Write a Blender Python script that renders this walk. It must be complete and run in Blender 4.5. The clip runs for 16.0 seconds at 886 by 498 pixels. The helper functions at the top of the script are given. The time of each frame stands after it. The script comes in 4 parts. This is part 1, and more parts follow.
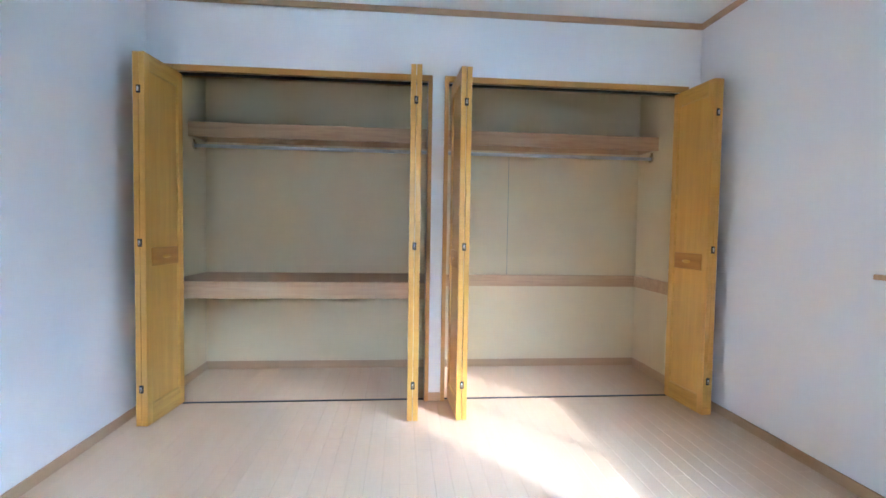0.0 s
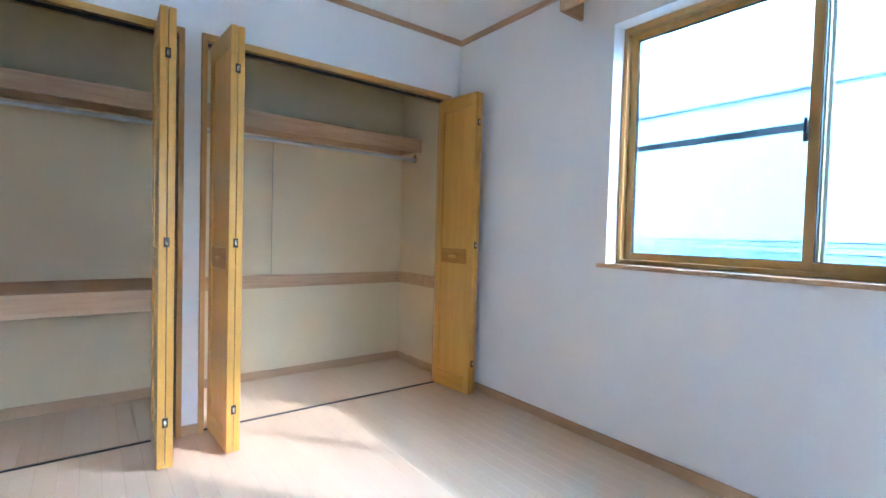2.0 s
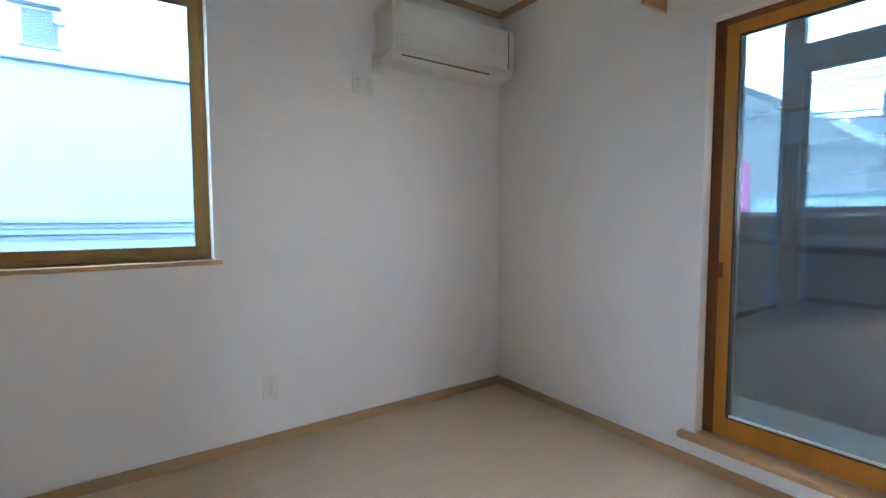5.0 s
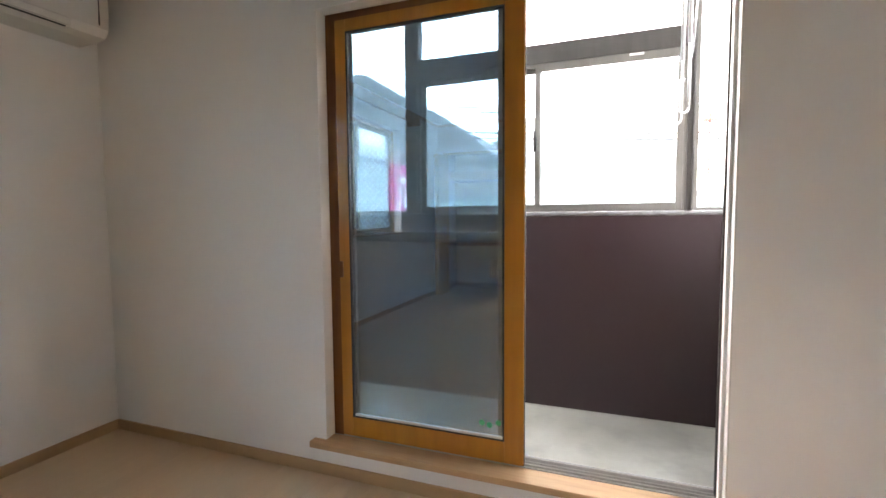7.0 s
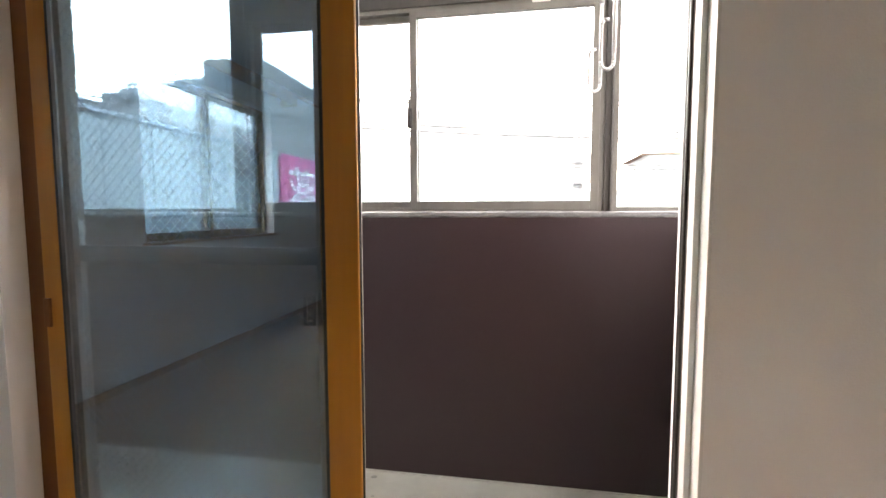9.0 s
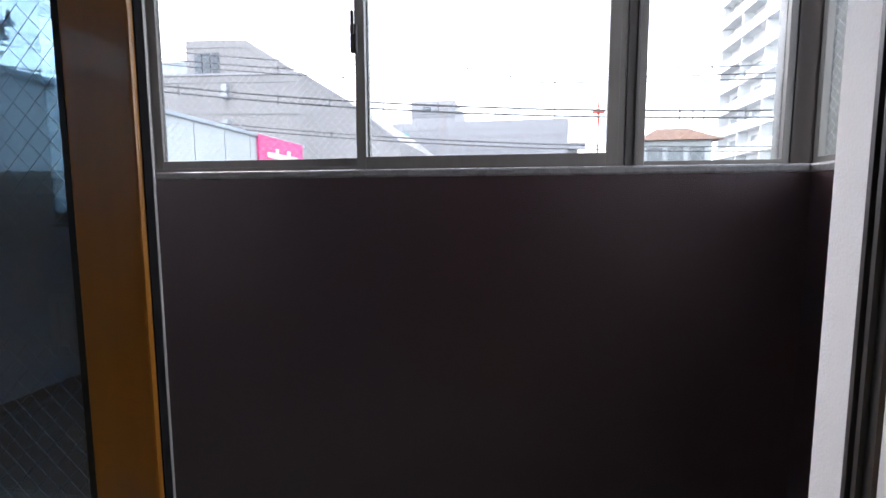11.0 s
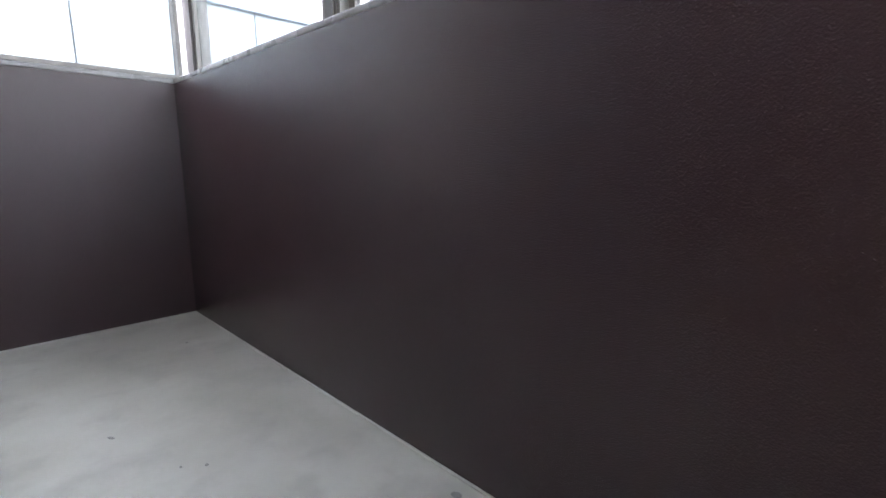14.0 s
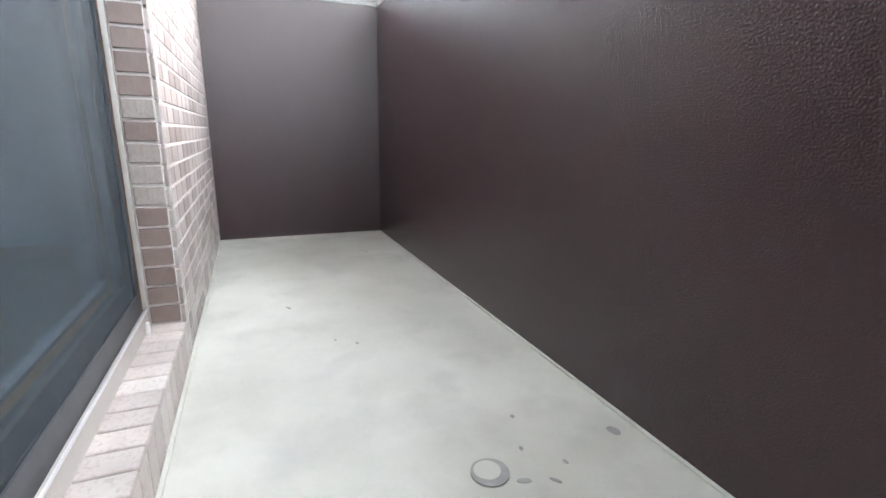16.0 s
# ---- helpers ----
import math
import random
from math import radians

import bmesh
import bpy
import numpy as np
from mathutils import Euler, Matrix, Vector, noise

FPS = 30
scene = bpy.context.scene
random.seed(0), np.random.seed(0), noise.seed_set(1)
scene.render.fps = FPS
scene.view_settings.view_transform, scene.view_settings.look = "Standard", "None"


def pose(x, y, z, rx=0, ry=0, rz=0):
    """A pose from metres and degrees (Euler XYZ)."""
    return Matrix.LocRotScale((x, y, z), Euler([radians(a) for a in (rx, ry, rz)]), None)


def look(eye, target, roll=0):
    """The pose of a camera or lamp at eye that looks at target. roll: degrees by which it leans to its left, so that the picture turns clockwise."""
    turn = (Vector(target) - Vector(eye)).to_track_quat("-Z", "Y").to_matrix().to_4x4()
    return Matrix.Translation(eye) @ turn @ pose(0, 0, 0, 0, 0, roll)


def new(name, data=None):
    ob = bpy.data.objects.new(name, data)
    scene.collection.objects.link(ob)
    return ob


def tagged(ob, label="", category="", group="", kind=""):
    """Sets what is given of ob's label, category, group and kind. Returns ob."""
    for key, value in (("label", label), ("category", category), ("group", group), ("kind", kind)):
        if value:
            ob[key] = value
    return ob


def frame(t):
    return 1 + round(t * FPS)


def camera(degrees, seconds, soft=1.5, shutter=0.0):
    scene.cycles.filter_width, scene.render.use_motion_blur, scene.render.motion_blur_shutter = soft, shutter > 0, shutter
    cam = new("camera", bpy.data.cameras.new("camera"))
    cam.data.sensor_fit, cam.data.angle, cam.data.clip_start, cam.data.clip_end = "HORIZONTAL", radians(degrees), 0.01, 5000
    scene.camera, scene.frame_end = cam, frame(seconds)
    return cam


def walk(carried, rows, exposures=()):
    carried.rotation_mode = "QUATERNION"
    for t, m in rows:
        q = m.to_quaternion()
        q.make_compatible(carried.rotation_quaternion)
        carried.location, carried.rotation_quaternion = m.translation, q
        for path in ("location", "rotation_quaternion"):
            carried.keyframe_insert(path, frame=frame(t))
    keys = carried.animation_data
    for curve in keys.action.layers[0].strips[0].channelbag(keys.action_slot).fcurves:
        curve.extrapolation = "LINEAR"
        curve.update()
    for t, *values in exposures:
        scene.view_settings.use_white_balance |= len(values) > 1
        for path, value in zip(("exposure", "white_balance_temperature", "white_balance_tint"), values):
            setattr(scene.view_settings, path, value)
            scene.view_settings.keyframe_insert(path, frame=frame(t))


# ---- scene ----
EXPOSURE = [(0, 6.9, 5650, 17), (1.5, 6.8, 5600, 17), (3, 6.35, 5450, 15), (4.5, 5.75, 6200, 16), (5.2, 5.6, 7100, 19), (7.5, 5.35, 8900, 24), (9, 5.0, 9500, 26), (11.5, 3.15, 7200, 25), (12.5, 3.4, 7200, 26), (13.5, 3.9, 7400, 25), (14.5, 4.75, 7700, 22), (16, 5.25, 8000, 20)]
cam = camera(87.2, 16.0, soft=1.6)
PATH = [
    (0, (0.071, 0.08, 1.089), (0.247, 2.071, 1.006), 0.9),
    (0.5, (0.052, 0.131, 1.082), (0.408, 2.098, 1.008), 1.1),
    (1, (0.027, 0.208, 1.076), (0.628, 2.114, 1.008), 1.3),
    (1.5, (-0.024, 0.278, 1.073), (0.858, 2.072, 1.005), 1.5),
    (2, (-0.118, 0.358, 1.063), (1.089, 1.951, 0.999), 1.6),
    (2.5, (-0.174, 0.407, 1.074), (1.35, 1.699, 1.007), 1.7),
    (3, (-0.212, 0.472, 1.068), (1.584, 1.351, 1.006), 1.7),
    (3.5, (-0.236, 0.499, 1.069), (1.724, 0.892, 1.001), 1.3),
    (4, (-0.3, 0.512, 1.077), (1.693, 0.369, 0.992), 0.6),
    (4.5, (-0.33, 0.498, 1.11), (1.552, -0.168, 0.985), 0.4),
    (5, (-0.34, 0.482, 1.124), (1.296, -0.66, 0.991), -0.1),
    (5.2, (-0.355, 0.475, 1.142), (1.147, -0.838, 0.994), -0.2),
    (7.3, (-0.496, -0.086, 1.115), (0.141, -1.977, 0.975), -0.4),
    (7.5, (-0.484, -0.178, 1.126), (0.109, -2.083, 0.983), -0.3),
    (8, (-0.49, -0.392, 1.124), (0.006, -2.325, 0.989), -0.2),
    (8.5, (-0.517, -0.575, 1.127), (-0.093, -2.525, 0.999), -0.3),
    (9, (-0.509, -0.737, 1.132), (-0.166, -2.702, 0.979), -0.1),
    (11.3, (-0.528, -1.338, 1.035), (-0.212, -3.301, 0.826), -0.2),
    (11.5, (-0.534, -1.378, 1.031), (-0.17, -3.332, 0.814), -0.3),
    (12, (-0.545, -1.468, 1.016), (-0.05, -3.391, 0.776), -0.1),
    (12.5, (-0.557, -1.545, 0.994), (0.128, -3.406, 0.727), -0.1),
    (13, (-0.561, -1.622, 0.939), (0.36, -3.372, 0.644), 0.5),
    (13.5, (-0.559, -1.721, 0.883), (0.592, -3.323, 0.553), 0.5),
    (14, (-0.524, -1.842, 0.759), (0.855, -3.246, 0.4), 0.0),
    (14.5, (-0.487, -1.916, 0.665), (1.08, -3.089, 0.252), 0.5),
    (15, (-0.468, -1.947, 0.555), (1.236, -2.885, 0.091), 0.6),
    (15.5, (-0.467, -1.957, 0.494), (1.293, -2.782, 0.019), 0.6),
    (16, (-0.456, -1.958, 0.544), (1.341, -2.694, 0.063), 0.9),
]
walk(cam, [(t, look(eye, target, roll)) for t, eye, target, roll in PATH],
     exposures=EXPOSURE)

# ---- world, sun, exposure ----
SUN_EL, SUN_AZ = 33.0, 141.0          # azimuth clockwise from +y (north)
world = bpy.data.worlds.new("sky")
scene.world = world
world.use_nodes = True
wn = world.node_tree
bg = wn.nodes["Background"]
sky = wn.nodes.new("ShaderNodeTexSky")
sky.sky_type = 'NISHITA'
sky.sun_disc = False
sky.sun_elevation, sky.sun_rotation = radians(SUN_EL), radians(SUN_AZ)
sky.dust_density = 0.6
wn.links.new(sky.outputs[0], bg.inputs[0])
bg.inputs[1].default_value = 0.10
veil = wn.nodes.new("ShaderNodeBackground")             # thin even cloud over the whole sky
veil.inputs[0].default_value, veil.inputs[1].default_value = (0.90, 0.94, 1.0, 1), 0.70
both = wn.nodes.new("ShaderNodeAddShader")
wn.links.new(bg.outputs[0], both.inputs[0])
wn.links.new(veil.outputs[0], both.inputs[1])
wn.links.new(both.outputs[0], wn.nodes["World Output"].inputs[0])
sun = new("sun", bpy.data.lights.new("sun", 'SUN'))
sun.data.energy, sun.data.angle, sun.data.color = 0.036, radians(1.5), (1.0, 0.97, 0.93)
sun.matrix_world = look((5.28, -6.52, 5.45), (0, 0, 0))


# ---- materials ----
def material(name, color, rough=0.5, metal=0.0, second=None, scale=4.0, stretch=(1, 1, 1), bump=0.0, bump_scale=200.0,
             spec=0.5, coat=0.0, pieces=None, contrast=(0.35, 0.65), rough_var=0.0, detail=6.0, third=None, fine=40.0):
    """A principled material: two tones mixed by noise at one scale, a finer grain over it, and a fine relief."""
    m = bpy.data.materials.new(name)
    m.use_nodes = True
    nt = m.node_tree
    b = nt.nodes["Principled BSDF"]
    b.inputs["Roughness"].default_value, b.inputs["Metallic"].default_value = rough, metal
    b.inputs["Specular IOR Level"].default_value, b.inputs["Coat Weight"].default_value = spec, coat
    tc = nt.nodes.new("ShaderNodeTexCoord")
    mp = nt.nodes.new("ShaderNodeMapping")
    mp.inputs["Scale"].default_value = stretch
    nt.links.new(tc.outputs["Object"], mp.inputs[0])
    vec = mp.outputs[0]
    if pieces:
        info = nt.nodes.new("ShaderNodeObjectInfo")
        add = nt.nodes.new("ShaderNodeVectorMath")
        add.operation = 'MULTIPLY_ADD'
        nt.links.new(info.outputs["Random"], add.inputs[0])
        add.inputs[1].default_value = (37, 53, 71)
        nt.links.new(vec, add.inputs[2])
        vec = add.outputs[0]
    n1 = nt.nodes.new("ShaderNodeTexNoise")
    n1.inputs["Scale"].default_value, n1.inputs["Detail"].default_value = scale, detail
    nt.links.new(vec, n1.inputs["Vector"])
    ramp = nt.nodes.new("ShaderNodeValToRGB")
    nt.links.new(n1.outputs["Fac"], ramp.inputs[0])
    ramp.color_ramp.elements[0].position, ramp.color_ramp.elements[1].position = contrast
    ramp.color_ramp.elements[0].color = (*color, 1)
    ramp.color_ramp.elements[1].color = (*(second or color), 1)
    out = ramp.outputs[0]
    if third:
        n3 = nt.nodes.new("ShaderNodeTexNoise")
        n3.inputs["Scale"].default_value, n3.inputs["Detail"].default_value = fine, 4.0
        nt.links.new(vec, n3.inputs["Vector"])
        r3 = nt.nodes.new("ShaderNodeValToRGB")
        r3.color_ramp.elements[0].position, r3.color_ramp.elements[1].position = 0.5, 0.75
        r3.color_ramp.elements[1].color = (0.6, 0.6, 0.6, 1)
        r3.color_ramp.elements[0].color = (0, 0, 0, 1)
        nt.links.new(n3.outputs["Fac"], r3.inputs[0])
        mx = nt.nodes.new("ShaderNodeMixRGB")
        nt.links.new(r3.outputs[0], mx.inputs[0])
        nt.links.new(out, mx.inputs[1])
        mx.inputs[2].default_value = (*third, 1)
        out = mx.outputs[0]
    if pieces:
        pr = nt.nodes.new("ShaderNodeValToRGB")
        pr.color_ramp.interpolation = 'CONSTANT'
        while len(pr.color_ramp.elements) < len(pieces):
            pr.color_ramp.elements.new(0.5)
        for i, c in enumerate(pieces):
            pr.color_ramp.elements[i].position = i / len(pieces)
            pr.color_ramp.elements[i].color = (*c, 1)
        nt.links.new(info.outputs["Random"], pr.inputs[0])
        mm = nt.nodes.new("ShaderNodeMixRGB")
        mm.blend_type = 'MULTIPLY'
        mm.inputs[0].default_value = 1.0
        nt.links.new(out, mm.inputs[1])
        nt.links.new(pr.outputs[0], mm.inputs[2])
        out = mm.outputs[0]
    nt.links.new(out, b.inputs["Base Color"])
    if rough_var:
        mr = nt.nodes.new("ShaderNodeMapRange")
        mr.inputs["To Min"].default_value, mr.inputs["To Max"].default_value = rough - rough_var, rough + rough_var
        nt.links.new(n1.outputs["Fac"], mr.inputs[0])
        nt.links.new(mr.outputs[0], b.inputs["Roughness"])
    if bump:
        n2 = nt.nodes.new("ShaderNodeTexNoise")
        n2.inputs["Scale"].default_value, n2.inputs["Detail"].default_value = bump_scale, 3.0
        nt.links.new(mp.outputs[0], n2.inputs["Vector"])
        bp = nt.nodes.new("ShaderNodeBump")
        bp.inputs["Strength"].default_value, bp.inputs["Distance"].default_value = bump, 0.003
        nt.links.new(n2.outputs["Fac"], bp.inputs["Height"])
        nt.links.new(bp.outputs[0], b.inputs["Normal"])
    return m


def glass_material(name, tint, base=0.04, rough=0.0):
    """Thin pane: clear light goes through, a share mirrors by Fresnel."""
    m = bpy.data.materials.new(name)
    m.use_nodes = True
    nt = m.node_tree
    nt.nodes.remove(nt.nodes["Principled BSDF"])
    tr = nt.nodes.new("ShaderNodeBsdfTransparent")
    tr.inputs[0].default_value = (*tint, 1)
    gl = nt.nodes.new("ShaderNodeBsdfGlossy")
    gl.inputs["Roughness"].default_value = rough
    fr = nt.nodes.new("ShaderNodeLayerWeight")
    fr.inputs[0].default_value = 0.5
    pw = nt.nodes.new("ShaderNodeMath")
    pw.operation = 'POWER'
    nt.links.new(fr.outputs["Facing"], pw.inputs[0])
    pw.inputs[1].default_value = 5.0
    ma = nt.nodes.new("ShaderNodeMath")
    ma.operation = 'MULTIPLY_ADD'
    nt.links.new(pw.outputs[0], ma.inputs[0])
    ma.inputs[1].default_value, ma.inputs[2].default_value = 0.95, base
    mx = nt.nodes.new("ShaderNodeMixShader")
    nt.links.new(ma.outputs[0], mx.inputs[0])
    nt.links.new(tr.outputs[0], mx.inputs[1])
    nt.links.new(gl.outputs[0], mx.inputs[2])
    nt.links.new(mx.outputs[0], nt.nodes["Material Output"].inputs[0])
    return m


def mesh_cloth_material(name, color, open_share):
    """Insect net: a fine weave, part open."""
    m = bpy.data.materials.new(name)
    m.use_nodes = True
    nt = m.node_tree
    b = nt.nodes["Principled BSDF"]
    b.inputs["Base Color"].default_value, b.inputs["Roughness"].default_value = (*color, 1), 0.9
    b.inputs["Specular IOR Level"].default_value = 0.1
    tr = nt.nodes.new("ShaderNodeBsdfTransparent")
    mx = nt.nodes.new("ShaderNodeMixShader")
    mx.inputs[0].default_value = open_share
    nt.links.new(b.outputs[0], mx.inputs[1])
    nt.links.new(tr.outputs[0], mx.inputs[2])
    nt.links.new(mx.outputs[0], nt.nodes["Material Output"].inputs[0])
    return m


WALLPAPER = material("wallpaper", (0.84, 0.83, 0.82), 0.75, second=(0.81, 0.80, 0.795), scale=1.2, bump=0.25, bump_scale=350)
CEILING = material("ceiling_paper", (0.85, 0.85, 0.84), 0.8, second=(0.82, 0.82, 0.815), scale=1.5, bump=0.25, bump_scale=300)
CLOSET_BOARD = material("closet_board", (0.70, 0.56, 0.345), 0.42, second=(0.665, 0.53, 0.32), scale=2.5, bump=0.1, bump_scale=120)
FLOOR = material("maple_floor", (0.70, 0.51, 0.35), 0.18, second=(0.685, 0.495, 0.335), scale=2.0, stretch=(9, 0.5, 1), bump=0.01,
                 bump_scale=60, pieces=[(1, 1, 1), (0.993, 0.99, 0.987), (1.0, 0.995, 0.99), (0.985, 0.982, 0.98)], rough_var=0.04)
GROOVE = material("floor_joint", (0.42, 0.33, 0.25), 0.7, second=(0.38, 0.29, 0.22), scale=9)
TRIM = material("beige_trim", (0.50, 0.31, 0.165), 0.42, second=(0.45, 0.285, 0.155), scale=3, stretch=(1, 1, 8), bump=0.03)
PINE = material("pine_varnish", (0.67, 0.345, 0.072), 0.30, second=(0.60, 0.295, 0.054), scale=1.6, stretch=(14, 14, 0.7), bump=0.04,
                bump_scale=30, third=(0.55, 0.265, 0.045), fine=7, coat=0.25)
PINE_ACROSS = material("pine_varnish_rail", (0.63, 0.34, 0.06), 0.30, second=(0.52, 0.26, 0.04), scale=2.2, stretch=(14, 0.9, 14),
                       bump=0.05, bump_scale=30, third=(0.43, 0.18, 0.02), fine=9, coat=0.25)
PINE_DARK = material("pine_pull", (0.46, 0.20, 0.03), 0.35, second=(0.38, 0.15, 0.02), scale=5, stretch=(8, 0.9, 8), bump=0.04)
CASING = material("casing_wood", (0.56, 0.29, 0.085), 0.32, second=(0.47, 0.23, 0.06), scale=3, stretch=(9, 9, 0.9), coat=0.2)
CASING_TOP = material("casing_wood_head", (0.60, 0.32, 0.07), 0.32, second=(0.50, 0.25, 0.05), scale=3, stretch=(0.9, 9, 9), coat=0.2)
SHELF = material("shelf_wood", (0.56, 0.35, 0.195), 0.45, second=(0.49, 0.295, 0.155), scale=2.0, stretch=(0.7, 10, 10), bump=0.04,
                 bump_scale=40, third=(0.38, 0.20, 0.11), fine=6)
AMBER = material("amber_frame", (0.50, 0.195, 0.024), 0.33, second=(0.44, 0.165, 0.018), scale=3, stretch=(10, 10, 0.8), coat=0.15)
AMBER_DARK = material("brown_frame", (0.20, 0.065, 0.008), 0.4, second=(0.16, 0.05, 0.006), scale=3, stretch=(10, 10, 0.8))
TAN = material("tan_frame", (0.45, 0.26, 0.08), 0.4, second=(0.40, 0.225, 0.065), scale=3, stretch=(6, 6, 1))
BRONZE = material("bronze_aluminium", (0.070, 0.064, 0.061), 0.42, 0.3, second=(0.058, 0.053, 0.051), scale=6, stretch=(4, 4, 0.6), rough_var=0.06)
BRONZE_MID = material("sash_aluminium", (0.165, 0.155, 0.143), 0.4, 0.25, second=(0.14, 0.132, 0.122), scale=6, stretch=(4, 4, 0.6), rough_var=0.05)
BRONZE_LIGHT = material("grey_aluminium", (0.44, 0.425, 0.40), 0.42, 0.15, second=(0.39, 0.375, 0.355), scale=6, stretch=(0.6, 4, 4))
SCREEN_FRAME = material("dark_screen_frame", (0.055, 0.062, 0.068), 0.45, 0.3, second=(0.045, 0.05, 0.055), scale=6, stretch=(4, 4, 0.6))
SILVER = material("silver_aluminium", (0.66, 0.67, 0.68), 0.3, 0.5, second=(0.60, 0.61, 0.62), scale=8)
BLACK = material("black_gasket", (0.012, 0.012, 0.013), 0.5, second=(0.02, 0.02, 0.02), scale=8)
SEAL = material("black_brush", (0.010, 0.010, 0.012), 0.95, second=(0.015, 0.015, 0.016), scale=60, spec=0.05)
STEEL = material("steel", (0.72, 0.72, 0.73), 0.22, 1.0, second=(0.66, 0.66, 0.67), scale=10)
PLASTIC = material("white_plastic", (0.74, 0.74, 0.72), 0.35, second=(0.70, 0.70, 0.68), scale=3)
IVORY = material("ivory_plastic", (0.78, 0.775, 0.74), 0.4, second=(0.75, 0.745, 0.71), scale=5)
PARAPET = material("dark_brown_paint", (0.036, 0.0216, 0.0246), 0.25, second=(0.038, 0.0229, 0.0258), scale=0.9, bump=0.38, bump_scale=330,
                   contrast=(0.2, 0.8), detail=2.0)
CONCRETE = material("balcony_concrete", (0.40, 0.395, 0.345), 0.55, second=(0.545, 0.545, 0.495), scale=3.2, bump=0.12, bump_scale=90,
                    contrast=(0.3, 0.72), third=(0.34, 0.33, 0.30), fine=7, rough_var=0.12)
COPING = material("waterproof_coping", (0.19, 0.19, 0.19), 0.28, second=(0.15, 0.15, 0.15), scale=9, bump=0.8, bump_scale=70, rough_var=0.1)
STAIN = material("damp_stain", (0.20, 0.20, 0.19), 0.3, second=(0.28, 0.28, 0.26), scale=30)
MORTAR = material("mortar", (0.66, 0.63, 0.61), 0.85, second=(0.58, 0.555, 0.535), scale=20, bump=0.2)
TILE = material("glazed_tile", (0.40, 0.365, 0.35), 0.45, second=(0.345, 0.31, 0.297), scale=18, bump=0.12, bump_scale=160,
                pieces=[(1, 1, 1), (0.78, 0.75, 0.74), (0.92, 0.9, 0.88), (0.62, 0.58, 0.56)], third=(0.30, 0.25, 0.23), fine=160)
TILE_DARK = material("dark_tile", (0.22, 0.165, 0.15), 0.5, second=(0.18, 0.135, 0.12), scale=18, bump=0.12, bump_scale=160)
TILE_PALE = material("pale_tile", (0.33, 0.29, 0.265), 0.5, second=(0.28, 0.245, 0.225), scale=18, bump=0.12, bump_scale=160,
                     third=(0.2, 0.17, 0.15), fine=150)
SILL_TILE = material("sill_tile", (0.54, 0.50, 0.475), 0.5, second=(0.46, 0.415, 0.395), scale=14, bump=0.1, bump_scale=160,
                     pieces=[(1, 1, 1), (0.86, 0.84, 0.83), (0.94, 0.92, 0.9), (0.8, 0.77, 0.76)], third=(0.33, 0.27, 0.24), fine=150)
GLASS = glass_material("clear_glass", (0.68, 0.735, 0.75))
GLASS_CYAN = glass_material("cyan_glass", (0.36, 0.49, 0.55))
GLASS_BLUE = glass_material("tinted_glass", (0.80, 0.93, 1.0), base=0.17)
GLASS_DARK = glass_material("blue_grey_glass", (0.82, 0.94, 1.0))
NET = mesh_cloth_material("insect_net", (0.03, 0.045, 0.055), 0.80)
NET_DARK = mesh_cloth_material("door_net", (0.022, 0.036, 0.044), 0.54)
WIRE = material("wire", (0.22, 0.24, 0.25), 0.5, 0.3, second=(0.18, 0.2, 0.21), scale=30)
HOUSE_WHITE = material("white_panel", (0.40, 0.43, 0.44), 0.6, second=(0.37, 0.40, 0.41), scale=0.6, bump=0.05, bump_scale=30)
HOUSE_GREY = material("grey_render", (0.27, 0.255, 0.255), 0.8, second=(0.24, 0.228, 0.23), scale=0.25, bump=0.1, bump_scale=10)
HOUSE_PALE = material("pale_render", (0.31, 0.305, 0.32), 0.8, second=(0.28, 0.275, 0.29), scale=0.2)
JOINT = material("panel_joint", (0.22, 0.22, 0.22), 0.8, second=(0.26, 0.26, 0.26), scale=3)
FACADE_WHITE = material("white_facade", (0.74, 0.75, 0.76), 0.6, second=(0.69, 0.70, 0.71), scale=0.5, bump=0.05, bump_scale=20)
ROOF_METAL = material("roof_flashing", (0.34, 0.38, 0.42), 0.45, 0.3, second=(0.29, 0.33, 0.37), scale=2)
DARK_GLASS = material("far_window_glass", (0.06, 0.075, 0.09), 0.12, second=(0.10, 0.12, 0.14), scale=0.8)
FAR_PANE = material("far_pane", (0.24, 0.26, 0.28), 0.15, second=(0.30, 0.32, 0.34), scale=0.6)
RAIL_GLASS = material("balcony_rail_glass", (0.42, 0.52, 0.58), 0.2, second=(0.36, 0.47, 0.53), scale=0.5)
ROOF_BROWN = material("brown_roof", (0.22, 0.12, 0.08), 0.8, second=(0.17, 0.09, 0.06), scale=3)
PINK = material("pink_sign", (0.72, 0.06, 0.22), 0.5, second=(0.66, 0.05, 0.19), scale=1)
SIGN_WHITE = material("sign_lettering", (0.85, 0.85, 0.85), 0.5, second=(0.8, 0.8, 0.8), scale=2)
TEAL = material("teal_sheet", (0.16, 0.45, 0.44), 0.6, second=(0.13, 0.38, 0.38), scale=2)
AQUA = material("pale_aqua_panel", (0.42, 0.53, 0.54), 0.6, second=(0.38, 0.49, 0.50), scale=0.5)
CABLE = material("cable", (0.06, 0.06, 0.065), 0.6, second=(0.09, 0.09, 0.09), scale=5)
POLE = material("utility_pole_metal", (0.36, 0.38, 0.41), 0.55, 0.3, second=(0.30, 0.32, 0.35), scale=3)
RED = material("red_band", (0.55, 0.06, 0.04), 0.5, second=(0.48, 0.05, 0.03), scale=3)
